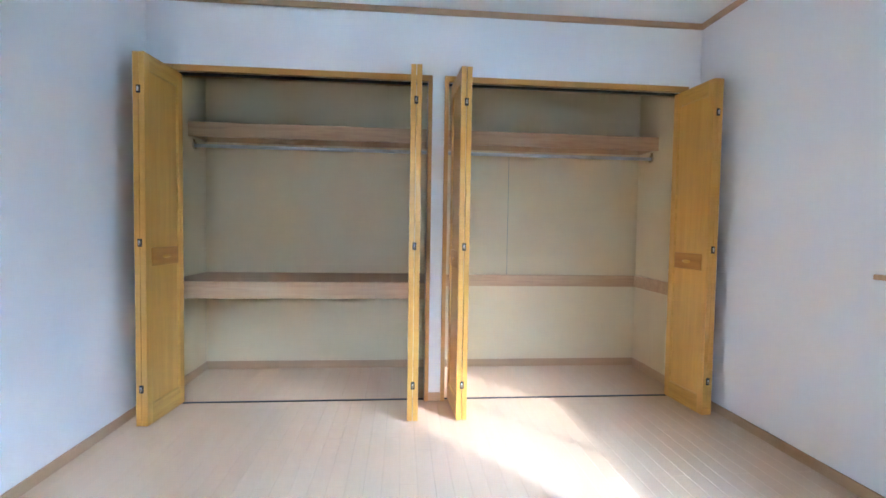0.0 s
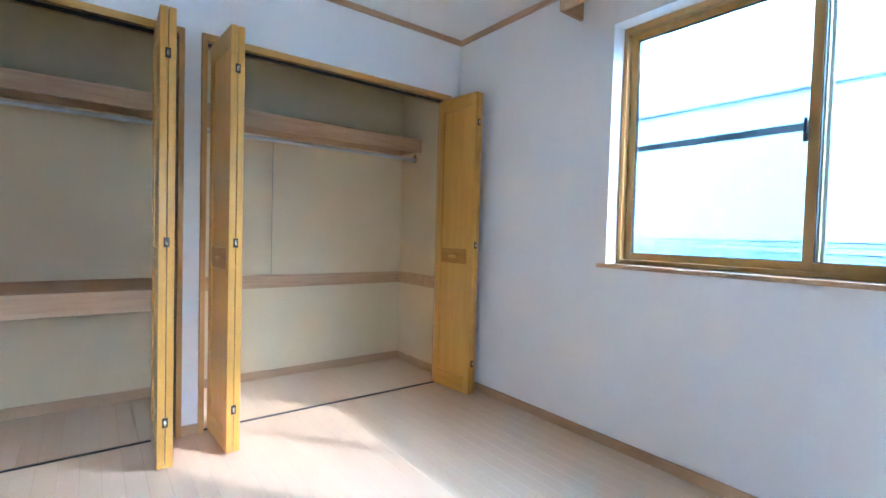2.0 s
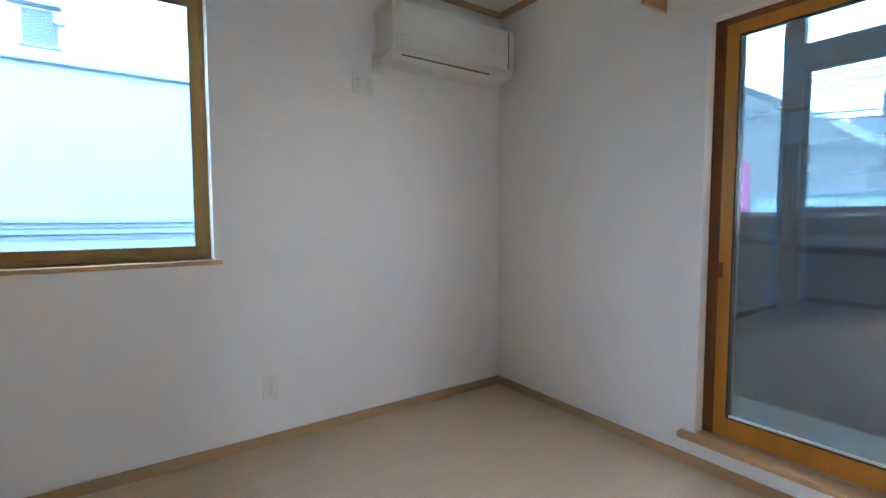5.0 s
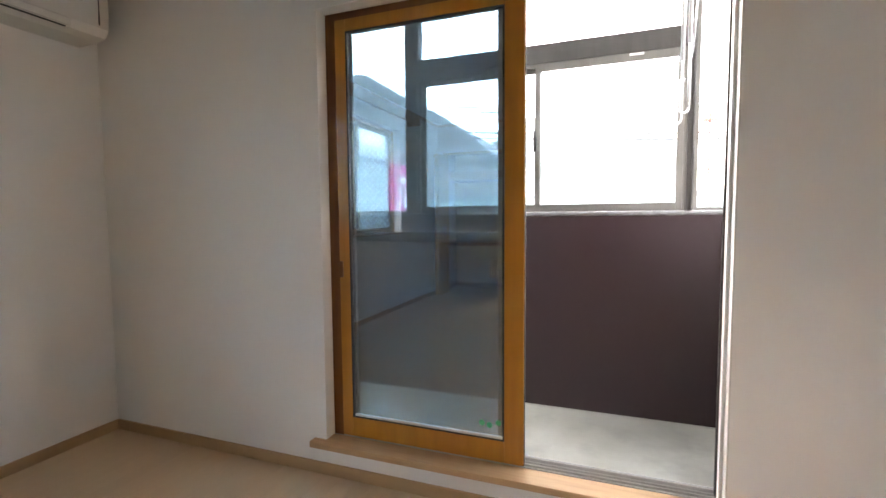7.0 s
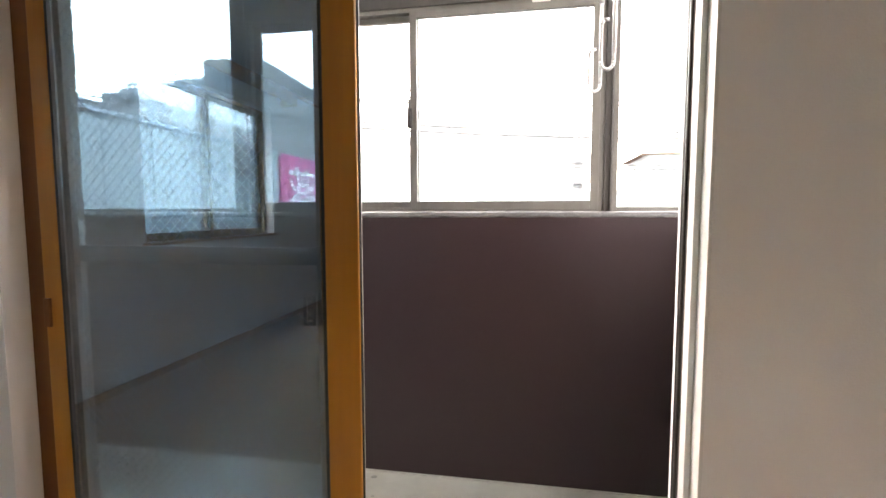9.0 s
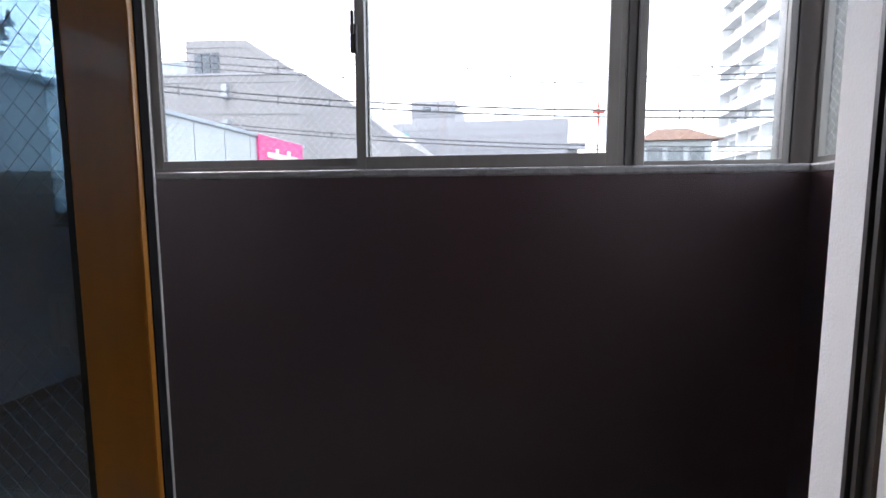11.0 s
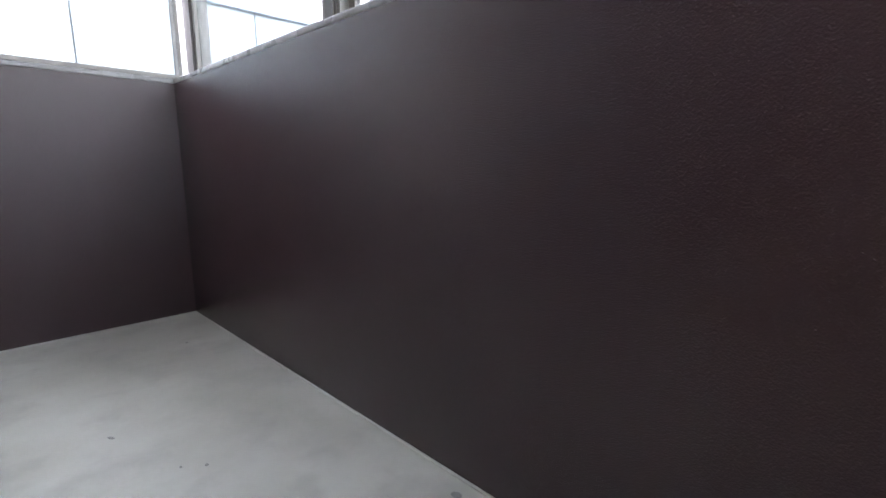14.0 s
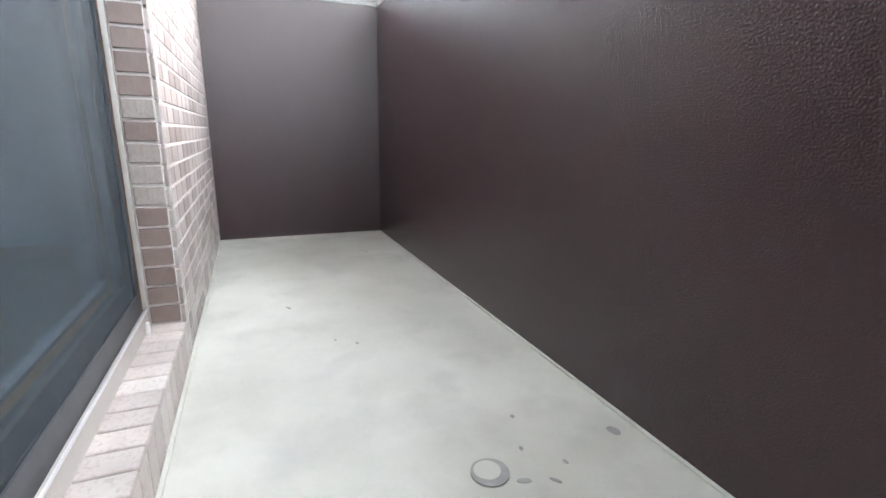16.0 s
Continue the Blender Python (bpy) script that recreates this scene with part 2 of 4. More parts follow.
ASPHALT = material("ground_cover", (0.09, 0.09, 0.09), 0.9, second=(0.13, 0.13, 0.125), scale=0.3, third=(0.16, 0.16, 0.15), fine=6)
GREEN_DOT = material("green_sticker", (0.02, 0.35, 0.14), 0.5, second=(0.03, 0.3, 0.12), scale=9)
LAMP = material("lamp_cover", (0.82, 0.82, 0.80), 0.35, second=(0.79, 0.79, 0.77), scale=4)


# ---- builders ----
ORIGIN = {}


def cut(bm, a, b, bevel=0.0):
    """Add a box between two corners, its edges rounded by bevel."""
    made = bmesh.ops.create_cube(bm, size=1.0)["verts"]
    for v in made:
        v.co = Vector([min(a[i], b[i]) if v.co[i] < 0 else max(a[i], b[i]) for i in range(3)])
    if bevel:
        edges = list({e for v in made for e in v.link_edges})
        bmesh.ops.bevel(bm, geom=edges, offset=bevel, segments=2, affect='EDGES', profile=0.6)


def rod(bm, a, b, r, sides=10, r2=None):
    a, b = Vector(a), Vector(b)
    m = Matrix.Translation((a + b) / 2) @ (b - a).to_track_quat("Z", "Y").to_matrix().to_4x4()
    bmesh.ops.create_cone(bm, cap_ends=True, segments=sides, radius1=r, radius2=r if r2 is None else r2, depth=(b - a).length, matrix=m)


def tube(bm, points, r, sides=8):
    for a, b in zip(points, points[1:]):
        rod(bm, a, b, r, sides)
    for p in points[1:-1]:
        bmesh.ops.create_uvsphere(bm, u_segments=sides, v_segments=6, radius=r, matrix=Matrix.Translation(p))


def part(name, bm, mat, parent=None, label="", smooth=False, category="", kind="", group=""):
    """Link a bmesh, drawn in world places, as one mesh object: a thing of its own, or a part of its parent."""
    me = bpy.data.meshes.new(name)
    bm.to_mesh(me)
    bm.free()
    me.materials.append(mat)
    for p in me.polygons:
        p.use_smooth = smooth
    ob = new(name, me)
    if parent:
        off = ORIGIN[parent]
        me.transform(Matrix.Translation(-off))
        ob.parent = parent
        ORIGIN[ob] = off
    else:
        ORIGIN[ob] = Vector((0, 0, 0))
    return tagged(ob, label, category, group, kind)


def boxes(name, mat, parent, *pairs, bevel=0.0, label="", **tags):
    bm = bmesh.new()
    for a, b in pairs:
        cut(bm, a, b, bevel)
    return part(name, bm, mat, parent, label, **tags)


def thing(name, place, label, category, group="", kind=""):
    ob = new(name)
    ob.empty_display_size = 0.1
    ob.location = place
    ORIGIN[ob] = Vector(place)
    return tagged(ob, label, category, group, kind)


def structure(name, mat, *pairs, label, category, bevel=0.0):
    return boxes(name, mat, None, *pairs, bevel=bevel, label=label, category=category, kind="structure")


def frame_boxes(axis, lo, hi, d0, d1, left, right, bottom, top):
    """Four boxes of a rectangular frame in the plane across axis: lo, hi are (u, z) corners, d0, d1 its depth."""
    (u0, z0), (u1, z1) = lo, hi

    def p(u, d, z):
        return (u, d, z) if axis == "y" else (d, u, z)
    return [(p(u0, d0, z0), p(u0 + left, d1, z1)), (p(u1 - right, d0, z0), p(u1, d1, z1)),
            (p(u0 + left, d0, z0), p(u1 - right, d1, z0 + bottom)), (p(u0 + left, d0, z1 - top), p(u1 - right, d1, z1))]


def wire_grid(axis, lo, hi, d, step=0.026, r=0.00022):
    """Crossed wires cast in a pane: thin square bars both ways at 45 degrees."""
    (u0, z0), (u1, z1) = lo, hi
    w, h = u1 - u0, z1 - z0
    verts, faces = [], []
    k = step
    while k < w + h:
        for flip in (0, 1):
            a = (min(k, w), max(0.0, k - w))
            b = (max(0.0, k - h), min(k, h))
            pts = []
            for (u, z) in (a, b):
                u = w - u if flip else u
                pts.append((u0 + u, z0 + z))
            n = len(verts)
            for (u, z) in pts:
                for du, dd in ((-r, -r), (r, -r), (r, r), (-r, r)):
                    verts.append((u + du, d + dd, z) if axis == "y" else (d + dd, u + du, z))
            for i in range(4):
                j = (i + 1) % 4
                faces.append((n + i, n + j, n + 4 + j, n + 4 + i))
        k += step
    bm = bmesh.new()
    vs = [bm.verts.new(v) for v in verts]
    for f in faces:
        bm.faces.new([vs[i] for i in f])
    return bm


def pane(parent, axis, lo, hi, d, mat=GLASS, wires=False, thick=0.005):
    (u0, z0), (u1, z1) = lo, hi
    a, b = ((u0, d, z0), (u1, d + thick, z1)) if axis == "y" else ((d, u0, z0), (d + thick, u1, z1))
    ob = boxes("pane", mat, parent, (a, b))
    ob.visible_shadow = False
    if wires:
        part("wire_mesh", wire_grid(axis, lo, hi, d + thick / 2 + 0.004), WIRE, parent, "wire mesh cast in the glass", kind="stuff")
    return ob

# ---- plan ----
E_, W_, N_, S_, TOP = 2.0, -1.441, 3.0, -1.61, 2.442     # room faces and ceiling
BACK = 3.73                                              # back wall of the closets
CL = [(-1.30, 0.222, -1.40, 0.262), (0.35, 1.885, 0.31, 1.978)]   # closet openings and their insides
LINTEL = 2.002
DX0, DX1, DZ0, DZ1, DF = -0.830, 0.68, 0.155, 1.964, -1.672         # balcony door opening, plane of its frame
WY0, WY1, WZ0, WZ1, WF = 0.126, 1.761, 0.935, 2.15, 2.09          # side window opening, plane of its frame
BF, PT, PY, HY = 0.043, 1.116, -2.56, -1.795                       # balcony floor, parapet top, its face, tiled house face
TS = .125                                                          # underside of the sill tiles
BX0, BX1, BWY = -1.232, 1.886, -2.665                              # balcony ends, plane of its windows

# ---- room shell ----
ceiling = structure("ceiling", CEILING, ((W_ - .12, S_ - .19, TOP), (E_ + .2, BACK + .1, TOP + .12)), label="white papered ceiling of the empty room", category="ceiling")
structure("wall_west", WALLPAPER, ((W_ - .12, S_ - .19, 0), (W_, BACK + .1, TOP)), label="plain white papered wall opposite the window", category="wall")
structure("wall_east", WALLPAPER, ((E_, S_ - .19, -.3), (E_ + .2, WY0, TOP)), ((E_, WY1, -.3), (E_ + .2, BACK + .1, TOP)),
          ((E_, WY0, -.3), (E_ + .2, WY1, WZ0)), ((E_, WY0, WZ1), (E_ + .2, WY1, TOP)), label="white papered wall with the sliding window", category="wall")
wall_south = structure("wall_south", WALLPAPER, ((W_, S_ - .185, -.3), (DX0, S_, TOP)), ((DX1, S_ - .185, -.3), (E_, S_, TOP)),
                       ((DX0, DF - .05, -.3), (DX1, S_, DZ0 - .031)), ((DX0, S_ - .185, DZ1), (DX1, S_, TOP)), label="white papered wall with the balcony door", category="wall")
structure("wall_north", WALLPAPER, ((W_, N_, 0), (CL[0][0], N_ + .09, TOP)), ((CL[0][1], N_, 0), (CL[1][0], N_ + .09, TOP)), ((CL[1][1], N_, 0), (E_, N_ + .09, TOP)),
          ((CL[0][0], N_, LINTEL), (CL[0][1], N_ + .09, TOP)), ((CL[1][0], N_, LINTEL), (CL[1][1], N_ + .09, TOP)), label="white papered wall over the two closets", category="wall")
for o0, o1, i0, i1 in CL:
    structure("closet_wall", CLOSET_BOARD, ((i0, BACK, 0), (i1, BACK + .05, TOP)), ((i0 - .018, N_ + .092, 0), (i0, BACK + .05, TOP)), ((i1, N_ + .092, 0), (i1 + .018, BACK + .05, TOP)),
              label="cream board lining of the closet", category="wall")
    structure("closet_baseboard", TRIM, ((i0, BACK - .009, 0), (i1, BACK, .06)), ((i0, N_ + .1, 0), (i0 + .009, BACK - .009, .06)), ((i1 - .009, N_ + .1, 0), (i1, BACK - .009, .06)),
              label="beige baseboard inside the closet", category="baseboard")
structure("closet_board_joint", JOINT, ((0.905, BACK - .0012, .74), (0.908, BACK, 1.68)), label="fine upright joint in the closet board", category="trim")

BB = .052
structure("baseboard", TRIM, ((W_, S_ + .01, 0), (W_ + .01, N_ - .01, BB)), ((E_ - .01, S_ + .01, 0), (E_, N_ - .01, BB)), ((W_, S_, 0), (E_, S_ + .01, BB)),
          ((W_, N_ - .01, 0), (CL[0][0] - .026, N_, BB)), ((CL[0][1] + .026, N_ - .01, 0), (CL[1][0] - .026, N_, BB)), ((CL[1][1] + .026, N_ - .01, 0), (E_, N_, BB)),
          bevel=.0015, label="beige wooden baseboard along the walls", category="baseboard")
structure("cornice", TRIM, ((W_, S_ + .022, TOP - .034), (W_ + .022, N_ - .022, TOP)), ((E_ - .022, S_ + .022, TOP - .034), (E_, N_ - .022, TOP)),
          ((W_, S_, TOP - .034), (E_, S_ + .022, TOP)), ((W_, N_ - .022, TOP - .034), (E_, N_, TOP)), bevel=.004, label="brown wooden cornice strip under the ceiling", category="trim")

# closet casings: two posts and a head each, with a dark slot for the upper track
for o0, o1, i0, i1 in CL:
    c = thing("closet_frame", ((o0 + o1) / 2, N_, 0), "amber wooden casing round the open closet", "trim", kind="structure")
    for a, b in ((o0 - .026, o0), (o1, o1 + .026)):
        boxes("post", CASING, c, ((a, N_ - .018, 0), (b, N_ + .1, LINTEL + .036)), bevel=.002)
    boxes("head", CASING_TOP, c, ((o0, N_ - .018, LINTEL), (o1, N_ + .1, LINTEL + .036)), bevel=.002)
    boxes("upper_track", BLACK, c, ((o0 + .002, N_ + .012, LINTEL - .012), (o1 - .002, N_ + .036, LINTEL - .001)))
    boxes("lower_track", BLACK, c, ((o0 + .002, N_ + .012, .0005), (o1 - .002, N_ + .027, .006)))


# ---- closet doors ----
def folding_door(x_front, x_back, y_front, y_back, pull, label):
    """Two leaves folded against each other, hinged at their front edge; pull: which side (+1, -1) shows the finger pull."""
    xc = (x_front + x_back) / 2
    t = thing("folding_door", (xc, (y_front + y_back) / 2, 0.012), label, "closet door", "folding closet doors")
    z0, z1, th = 0.012, 1.988, 0.029
    y0, y1 = y_front, y_back
    for s in (-1, 1):
        xa, xb = (xc - .0015 - th, xc - .0015) if s < 0 else (xc + .0015, xc + .0015 + th)
        leaf = boxes("leaf", PINE, t, ((xa, y0, z0), (xb, y0 + .047, z1)), ((xa, y1 - .047, z0), (xb, y1, z1)), bevel=.0025)
        boxes("rail", PINE_ACROSS, leaf, ((xa + .0005, y0 + .047, z1 - .085), (xb - .0005, y1 - .047, z1)))
        boxes("rail", PINE_ACROSS, leaf, ((xa + .0005, y0 + .047, z0), (xb - .0005, y1 - .047, z0 + .105)))
        boxes("panel", PINE, leaf, ((xa + .008, y0 + .047, z0 + .105), (xb - .008, y1 - .047, z1 - .085)))
        fx = xb if s > 0 else xa
        bead = []
        for (ya, yb, za, zb) in ((y0 + .047, y0 + .053, z0 + .105, z1 - .085), (y1 - .053, y1 - .047, z0 + .105, z1 - .085),
                                 (y0 + .053, y1 - .053, z1 - .091, z1 - .085), (y0 + .053, y1 - .053, z0 + .105, z0 + .111)):
            bead.append(((fx - s * .008, ya, za), (fx - s * .004, yb, zb)))
        boxes("bead", PINE_ACROSS, leaf, *bead)
        if s == pull:
            hp = boxes("pull_plate", PINE_DARK, leaf, ((fx - s * .009, y0 + .06, .868), (fx - s * .002, y1 - .055, .968)), bevel=.002)
            bm = bmesh.new()
            m = Matrix.Translation((fx - s * .0015, (y0 + y1) / 2 + .01, .915)) @ Matrix.Diagonal((.004, .038, .011, 1))
            bmesh.ops.create_uvsphere(bm, u_segments=16, v_segments=8, radius=1, matrix=m)
            part("finger_pull", bm, PINE_ACROSS, hp, smooth=True)
    for z in (.213, .995, 1.795):
        h = boxes("hinge", BLACK, t, ((xc - .011, y0 - .003, z - .021), (xc + .011, y0 + .02, z + .021)), bevel=.001, label="black hinge with a steel roller")
        bm = bmesh.new()
        rod(bm, (xc, y0 - .004, z - .012), (xc, y0 - .004, z + .012), .0062)
        part("roller", bm, STEEL, h, smooth=True)
    t.rotation_euler = (0, 0, math.atan2(x_front - x_back, y_back - y_front))
    return t


folding_door(-1.302, -1.272, 2.655, 3.015, 1, "folded amber pine closet door open against the papered wall")
folding_door(0.140, 0.150, 2.655, 3.015, -1, "folded amber pine closet door beside the middle post")
folding_door(0.417, 0.400, 2.655, 3.015, -1, "folded amber pine closet door beside the narrow white pier")
folding_door(1.886, 1.862, 2.655, 3.015, -1, "folded amber pine closet door open near the window wall")

# ---- closet fittings ----
for n, (o0, o1, i0, i1) in enumerate(CL):
    sh = thing("closet_shelf", ((i0 + i1) / 2, 3.6, 1.69), "upper pale brown wooden shelf fixed in the closet", "shelf", "upper closet shelves")
    boxes("board", SHELF, sh, ((i0, 3.46, 1.785), (i1, BACK, 1.805)))
    boxes("fascia", SHELF, sh, ((i0, 3.44, 1.705), (i1, 3.46, 1.805)), bevel=.002)
    boxes("batten", SHELF, sh, ((i0 + .018, BACK - .018, 1.715), (i1 - .018, BACK, 1.784)))
    for xa, xb in ((i0, i0 + .018), (i1 - .018, i1)):
        boxes("batten", SHELF, sh, ((xa, 3.462, 1.715), (xb, BACK, 1.784)))
    rl = thing("hanging_rail", ((i0 + i1) / 2, 3.55, 1.63), "chrome hanging rail under the closet shelf", "clothes rail", "hanging rails")
    bm = bmesh.new()
    rod(bm, (i0 + .012, 3.53, 1.655), (i1 - .012, 3.53, 1.655), .0125, 16)
    part("rod", bm, SILVER, rl, smooth=True)
    for xa, s in ((i0, 1), (i1, -1)):
        bm = bmesh.new()
        rod(bm, (xa, 3.53, 1.655), (xa + s * .014, 3.53, 1.655), .026, 16)
        cut(bm, (xa, 3.515, 1.655), (xa + s * .004, 3.545, 1.70))
        part("bracket", bm, STEEL, rl, smooth=False)
i0, i1 = CL[0][2], CL[0][3]
mid = thing("closet_shelf", ((i0 + i1) / 2, 3.4, .64), "deep waist-high wooden shelf with a thick front edge", "shelf")
boxes("board", SHELF, mid, ((i0, 3.125, .728), (i1, BACK - .001, .742)))
boxes("fascia", SHELF, mid, ((i0, 3.10, .635), (i1, 3.125, .742)), bevel=.002)
for xa, xb in ((i0, i0 + .02), (i1 - .02, i1)):
    boxes("batten", SHELF, mid, ((xa, 3.127, .64), (xb, BACK - .001, .727)))
i0, i1 = CL[1][2], CL[1][3]
bt = thing("wall_batten", ((i0 + i1) / 2, BACK, .65), "bare wooden shelf battens fixed on the closet walls", "batten")
boxes("back_batten", SHELF, bt, ((i0 + .02, BACK - .02, .648), (i1 - .02, BACK - .001, .738)), bevel=.001)
for xa, xb in ((i0 + .001, i0 + .02), (i1 - .02, i1 - .001)):
    boxes("side_batten", SHELF, bt, ((xa, 3.12, .648), (xb, BACK - .001, .738)), bevel=.001)

# ---- pelmets ----
pe = thing("curtain_box", (1.94, .95, 2.236), "pinkish wooden curtain box over the side window", "curtain box", "curtain boxes")
boxes("front_board", SHELF, pe, ((1.82, .0, 2.236), (1.838, 1.972, 2.36)), bevel=.002)
boxes("top_board", SHELF, pe, ((1.838, .0, 2.342), (E_ - .001, 1.972, 2.36)))
for ya, yb in ((.0, .018), (1.954, 1.972)):
    boxes("end_board", SHELF, pe, ((1.838, ya, 2.236), (E_ - .001, yb, 2.342)))
boxes("rail", PLASTIC, pe, ((1.94, .03, 2.328), (1.955, 1.91, 2.341)))
ps = thing("curtain_box", (-.03, -1.55, 2.055), "pinkish wooden curtain box over the balcony door", "curtain box", "curtain boxes")
boxes("front_board", SHELF, ps, ((-.90, S_ + .162, 2.055), (.886, S_ + .18, 2.18)), bevel=.002)
boxes("top_board", SHELF, ps, ((-.90, S_ + .001, 2.162), (.886, S_ + .162, 2.18)))
for xa, xb in ((-.90, -.882), (.868, .886)):
    boxes("end_board", SHELF, ps, ((xa, S_ + .001, 2.055), (xb, S_ + .162, 2.162)))
boxes("rail", PLASTIC, ps, ((-.87, S_ + .05, 2.148), (.83, S_ + .065, 2.161)))

# ---- side window ----
win = thing("window_1", (WF, (WY0 + WY1) / 2, WZ0), "two-pane sliding window in a tan frame with a wooden sill", "window", kind="structure")
boxes("window_frame", TAN, win, *frame_boxes("x", (WY0, WZ0), (WY1, WZ1), WF, WF + .075, .022, .022, .022, .03), bevel=.001)
MIDY = .938
for nm, (ya, yb, d) in (("inner", (WY0 + .022, MIDY + .022, WF + .008)), ("outer", (MIDY - .022, WY1 - .022, WF + .04))):
    sash = boxes("sash", TAN, win, *frame_boxes("x", (ya, WZ0 + .022), (yb, WZ1 - .03), d, d + .026, .036, .036, .034, .034), bevel=.0015)
    boxes("gasket", BLACK, sash, *frame_boxes("x", (ya + .036, WZ0 + .056), (yb - .036, WZ1 - .064), d + .004, d + .022, .004, .004, .004, .004))
    pane(sash, "x", (ya + .04, WZ0 + .06), (yb - .04, WZ1 - .068), d + .011, GLASS_CYAN, wires=(nm == "inner"))
latch = boxes("latch", BLACK, win, ((WF - .012, MIDY + .018, 1.46), (WF + .006, MIDY + .034, 1.515)), ((WF - .02, MIDY + .02, 1.49), (WF - .010, MIDY + .030, 1.55)), bevel=.002, label="dark crescent latch")
for ya in (.30, .79):
    boxes("sticker", PLASTIC, win, ((WF + .0065, ya, WZ1 - .062), (WF + .0078, ya + .07, WZ1 - .045)), label="small white maker's sticker")
boxes("window_sill", SHELF, win, ((E_ - .022, WY0 - .034, WZ0 - .021), (WF, WY1 + .042, WZ0)), bevel=.003, label="pale wooden window board")
scr = thing("insect_screen", (WF + .09, 1.36, WZ0), "grey insect screen behind the far window pane", "insect screen")
boxes("screen_frame", BRONZE_LIGHT, scr, *frame_boxes("x", (MIDY - .03, WZ0 + .012), (WY1 - .012, WZ1 - .012), WF + .083, WF + .098, .028, .028, .028, .028))
boxes("middle_rail", BRONZE_LIGHT, scr, ((WF + .083, MIDY, 1.521), (WF + .098, WY1 - .04, 1.552)))
nt_ = boxes("net", NET, scr, ((WF + .090, MIDY - .002, WZ0 + .04), (WF + .0906, WY1 - .04, WZ1 - .04)))
nt_.visible_shadow = False

# ---- balcony door ----
dr = thing("door_1", (0, DF, DZ0), "amber sliding balcony door with one half pushed open", "sliding door", kind="structure")
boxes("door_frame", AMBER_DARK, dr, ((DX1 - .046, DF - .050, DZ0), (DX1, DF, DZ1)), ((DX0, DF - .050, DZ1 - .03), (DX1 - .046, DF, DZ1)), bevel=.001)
boxes("door_frame", AMBER, dr, ((DX0, DF - .020, DZ0), (DX0 + .008, DF - .012, DZ1 - .03)))
boxes("reveal_lining", PLASTIC, dr, ((DX0 - .002, DF - .011, DZ0), (DX0 + .006, S_ - .001, DZ1 - .001)), ((DX0 + .0065, DF - .011, DZ0), (DX0 + .017, DF + .020, DZ1 - .031)), bevel=.001, label="white lining of the door reveal")
boxes("door_frame", BRONZE, dr, ((DX0, DF - .050, DZ0), (DX0 + .014, DF - .021, DZ1 - .03)), ((DX0 + .014, DF - .036, DZ0), (DX0 + .019, DF - .031, DZ1 - .03)), ((DX0 + .014, DF - .048, DZ0), (DX0 + .019, DF - .043, DZ1 - .03)))
boxes("threshold", BRONZE_LIGHT, dr, ((DX0, DF - .050, DZ0 - .03), (DX1, DF, DZ0 + .003)), ((DX0 + .014, DF - .012, DZ0 + .003), (DX1 - .034, DF - .009, DZ0 + .012)),
      ((DX0 + .014, DF - .034, DZ0 + .003), (DX1 - .034, DF - .031, DZ0 + .012)), ((DX0, DF - .058, DZ0 - .034), (DX1 - .049, DF - .0505, DZ0 + .016)))
boxes("threshold_lip", SILVER, dr, ((DX0, DF - .0595, DZ0 + .016), (DX1 - .049, DF - .0565, DZ0 + .020)), label="bright metal lip of the threshold")
boxes("outer_flange", BRONZE_LIGHT, dr, ((.632, DF - .060, DZ0 - .034), (.647, DF - .0505, DZ1)), bevel=.001)
boxes("inner_sill", SHELF, dr, ((DX0 - .042, DF, DZ0 - .027), (DX1 + .062, S_ + .04, DZ0)), bevel=.003, label="pinkish wooden board under the door")
ZB, ZT = DZ0 + .006, DZ1 - .03
px0, px1, pd = -.166, DX1 - .048, DF - .013
panel = boxes("door_panel", AMBER, dr, *frame_boxes("y", (px0, ZB), (px1, ZT), pd, pd + .017, .075, .050, .085, .05), bevel=.003, label="amber door panel with wired glass")
boxes("gasket", BLACK, panel, *frame_boxes("y", (px0 + .075, ZB + .085), (px1 - .050, ZT - .05), pd + .003, pd + .0165, .007, .007, .007, .007))
boxes("glazing_bead", SILVER, panel, *frame_boxes("y", (px0 + .079, ZB + .092), (px1 - .057, ZT - .057), pd + .003, pd + .015, .005, .005, .008, .005)[2:3])
pane(panel, "y", (px0 + .084, ZB + .10), (px1 - .062, ZT - .062), pd + .007, GLASS_BLUE, wires=True)
boxes("brush_seal", SEAL, panel, ((px0 - .0015, pd + .001, ZB), (px0 + .004, pd + .011, ZT)), label="black brush seal on the edge")
boxes("edge_profile", BRONZE_LIGHT, panel, ((px0 - .002, pd - .002, ZB), (px0 + .004, pd + .001, ZT)), label="grey metal edge profile")
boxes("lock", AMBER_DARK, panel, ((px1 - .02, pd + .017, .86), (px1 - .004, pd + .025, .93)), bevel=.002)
for k, (xa, za) in enumerate(((px0 + .098, ZB + .155), (px0 + .135, ZB + .142), (px0 + .165, ZB + .147))):
    bm = bmesh.new()
    rod(bm, (xa, pd + .0125, za), (xa, pd + .0135, za), .011, 14)
    part("sticker", bm, GREEN_DOT, panel, "small green round sticker")
qx0, qx1, qd = -.125, DX1 - .048, DF - .040
panel2 = boxes("door_panel", BRONZE, dr, *frame_boxes("y", (qx0, ZB), (qx1, ZT), qd, qd + .017, .066, .06, .085, .05), bevel=.002, label="opened door panel standing behind the fixed one")
pane(panel2, "y", (qx0 + .068, ZB + .087), (qx1 - .062, ZT - .052), qd + .006, GLASS_DARK, wires=False)
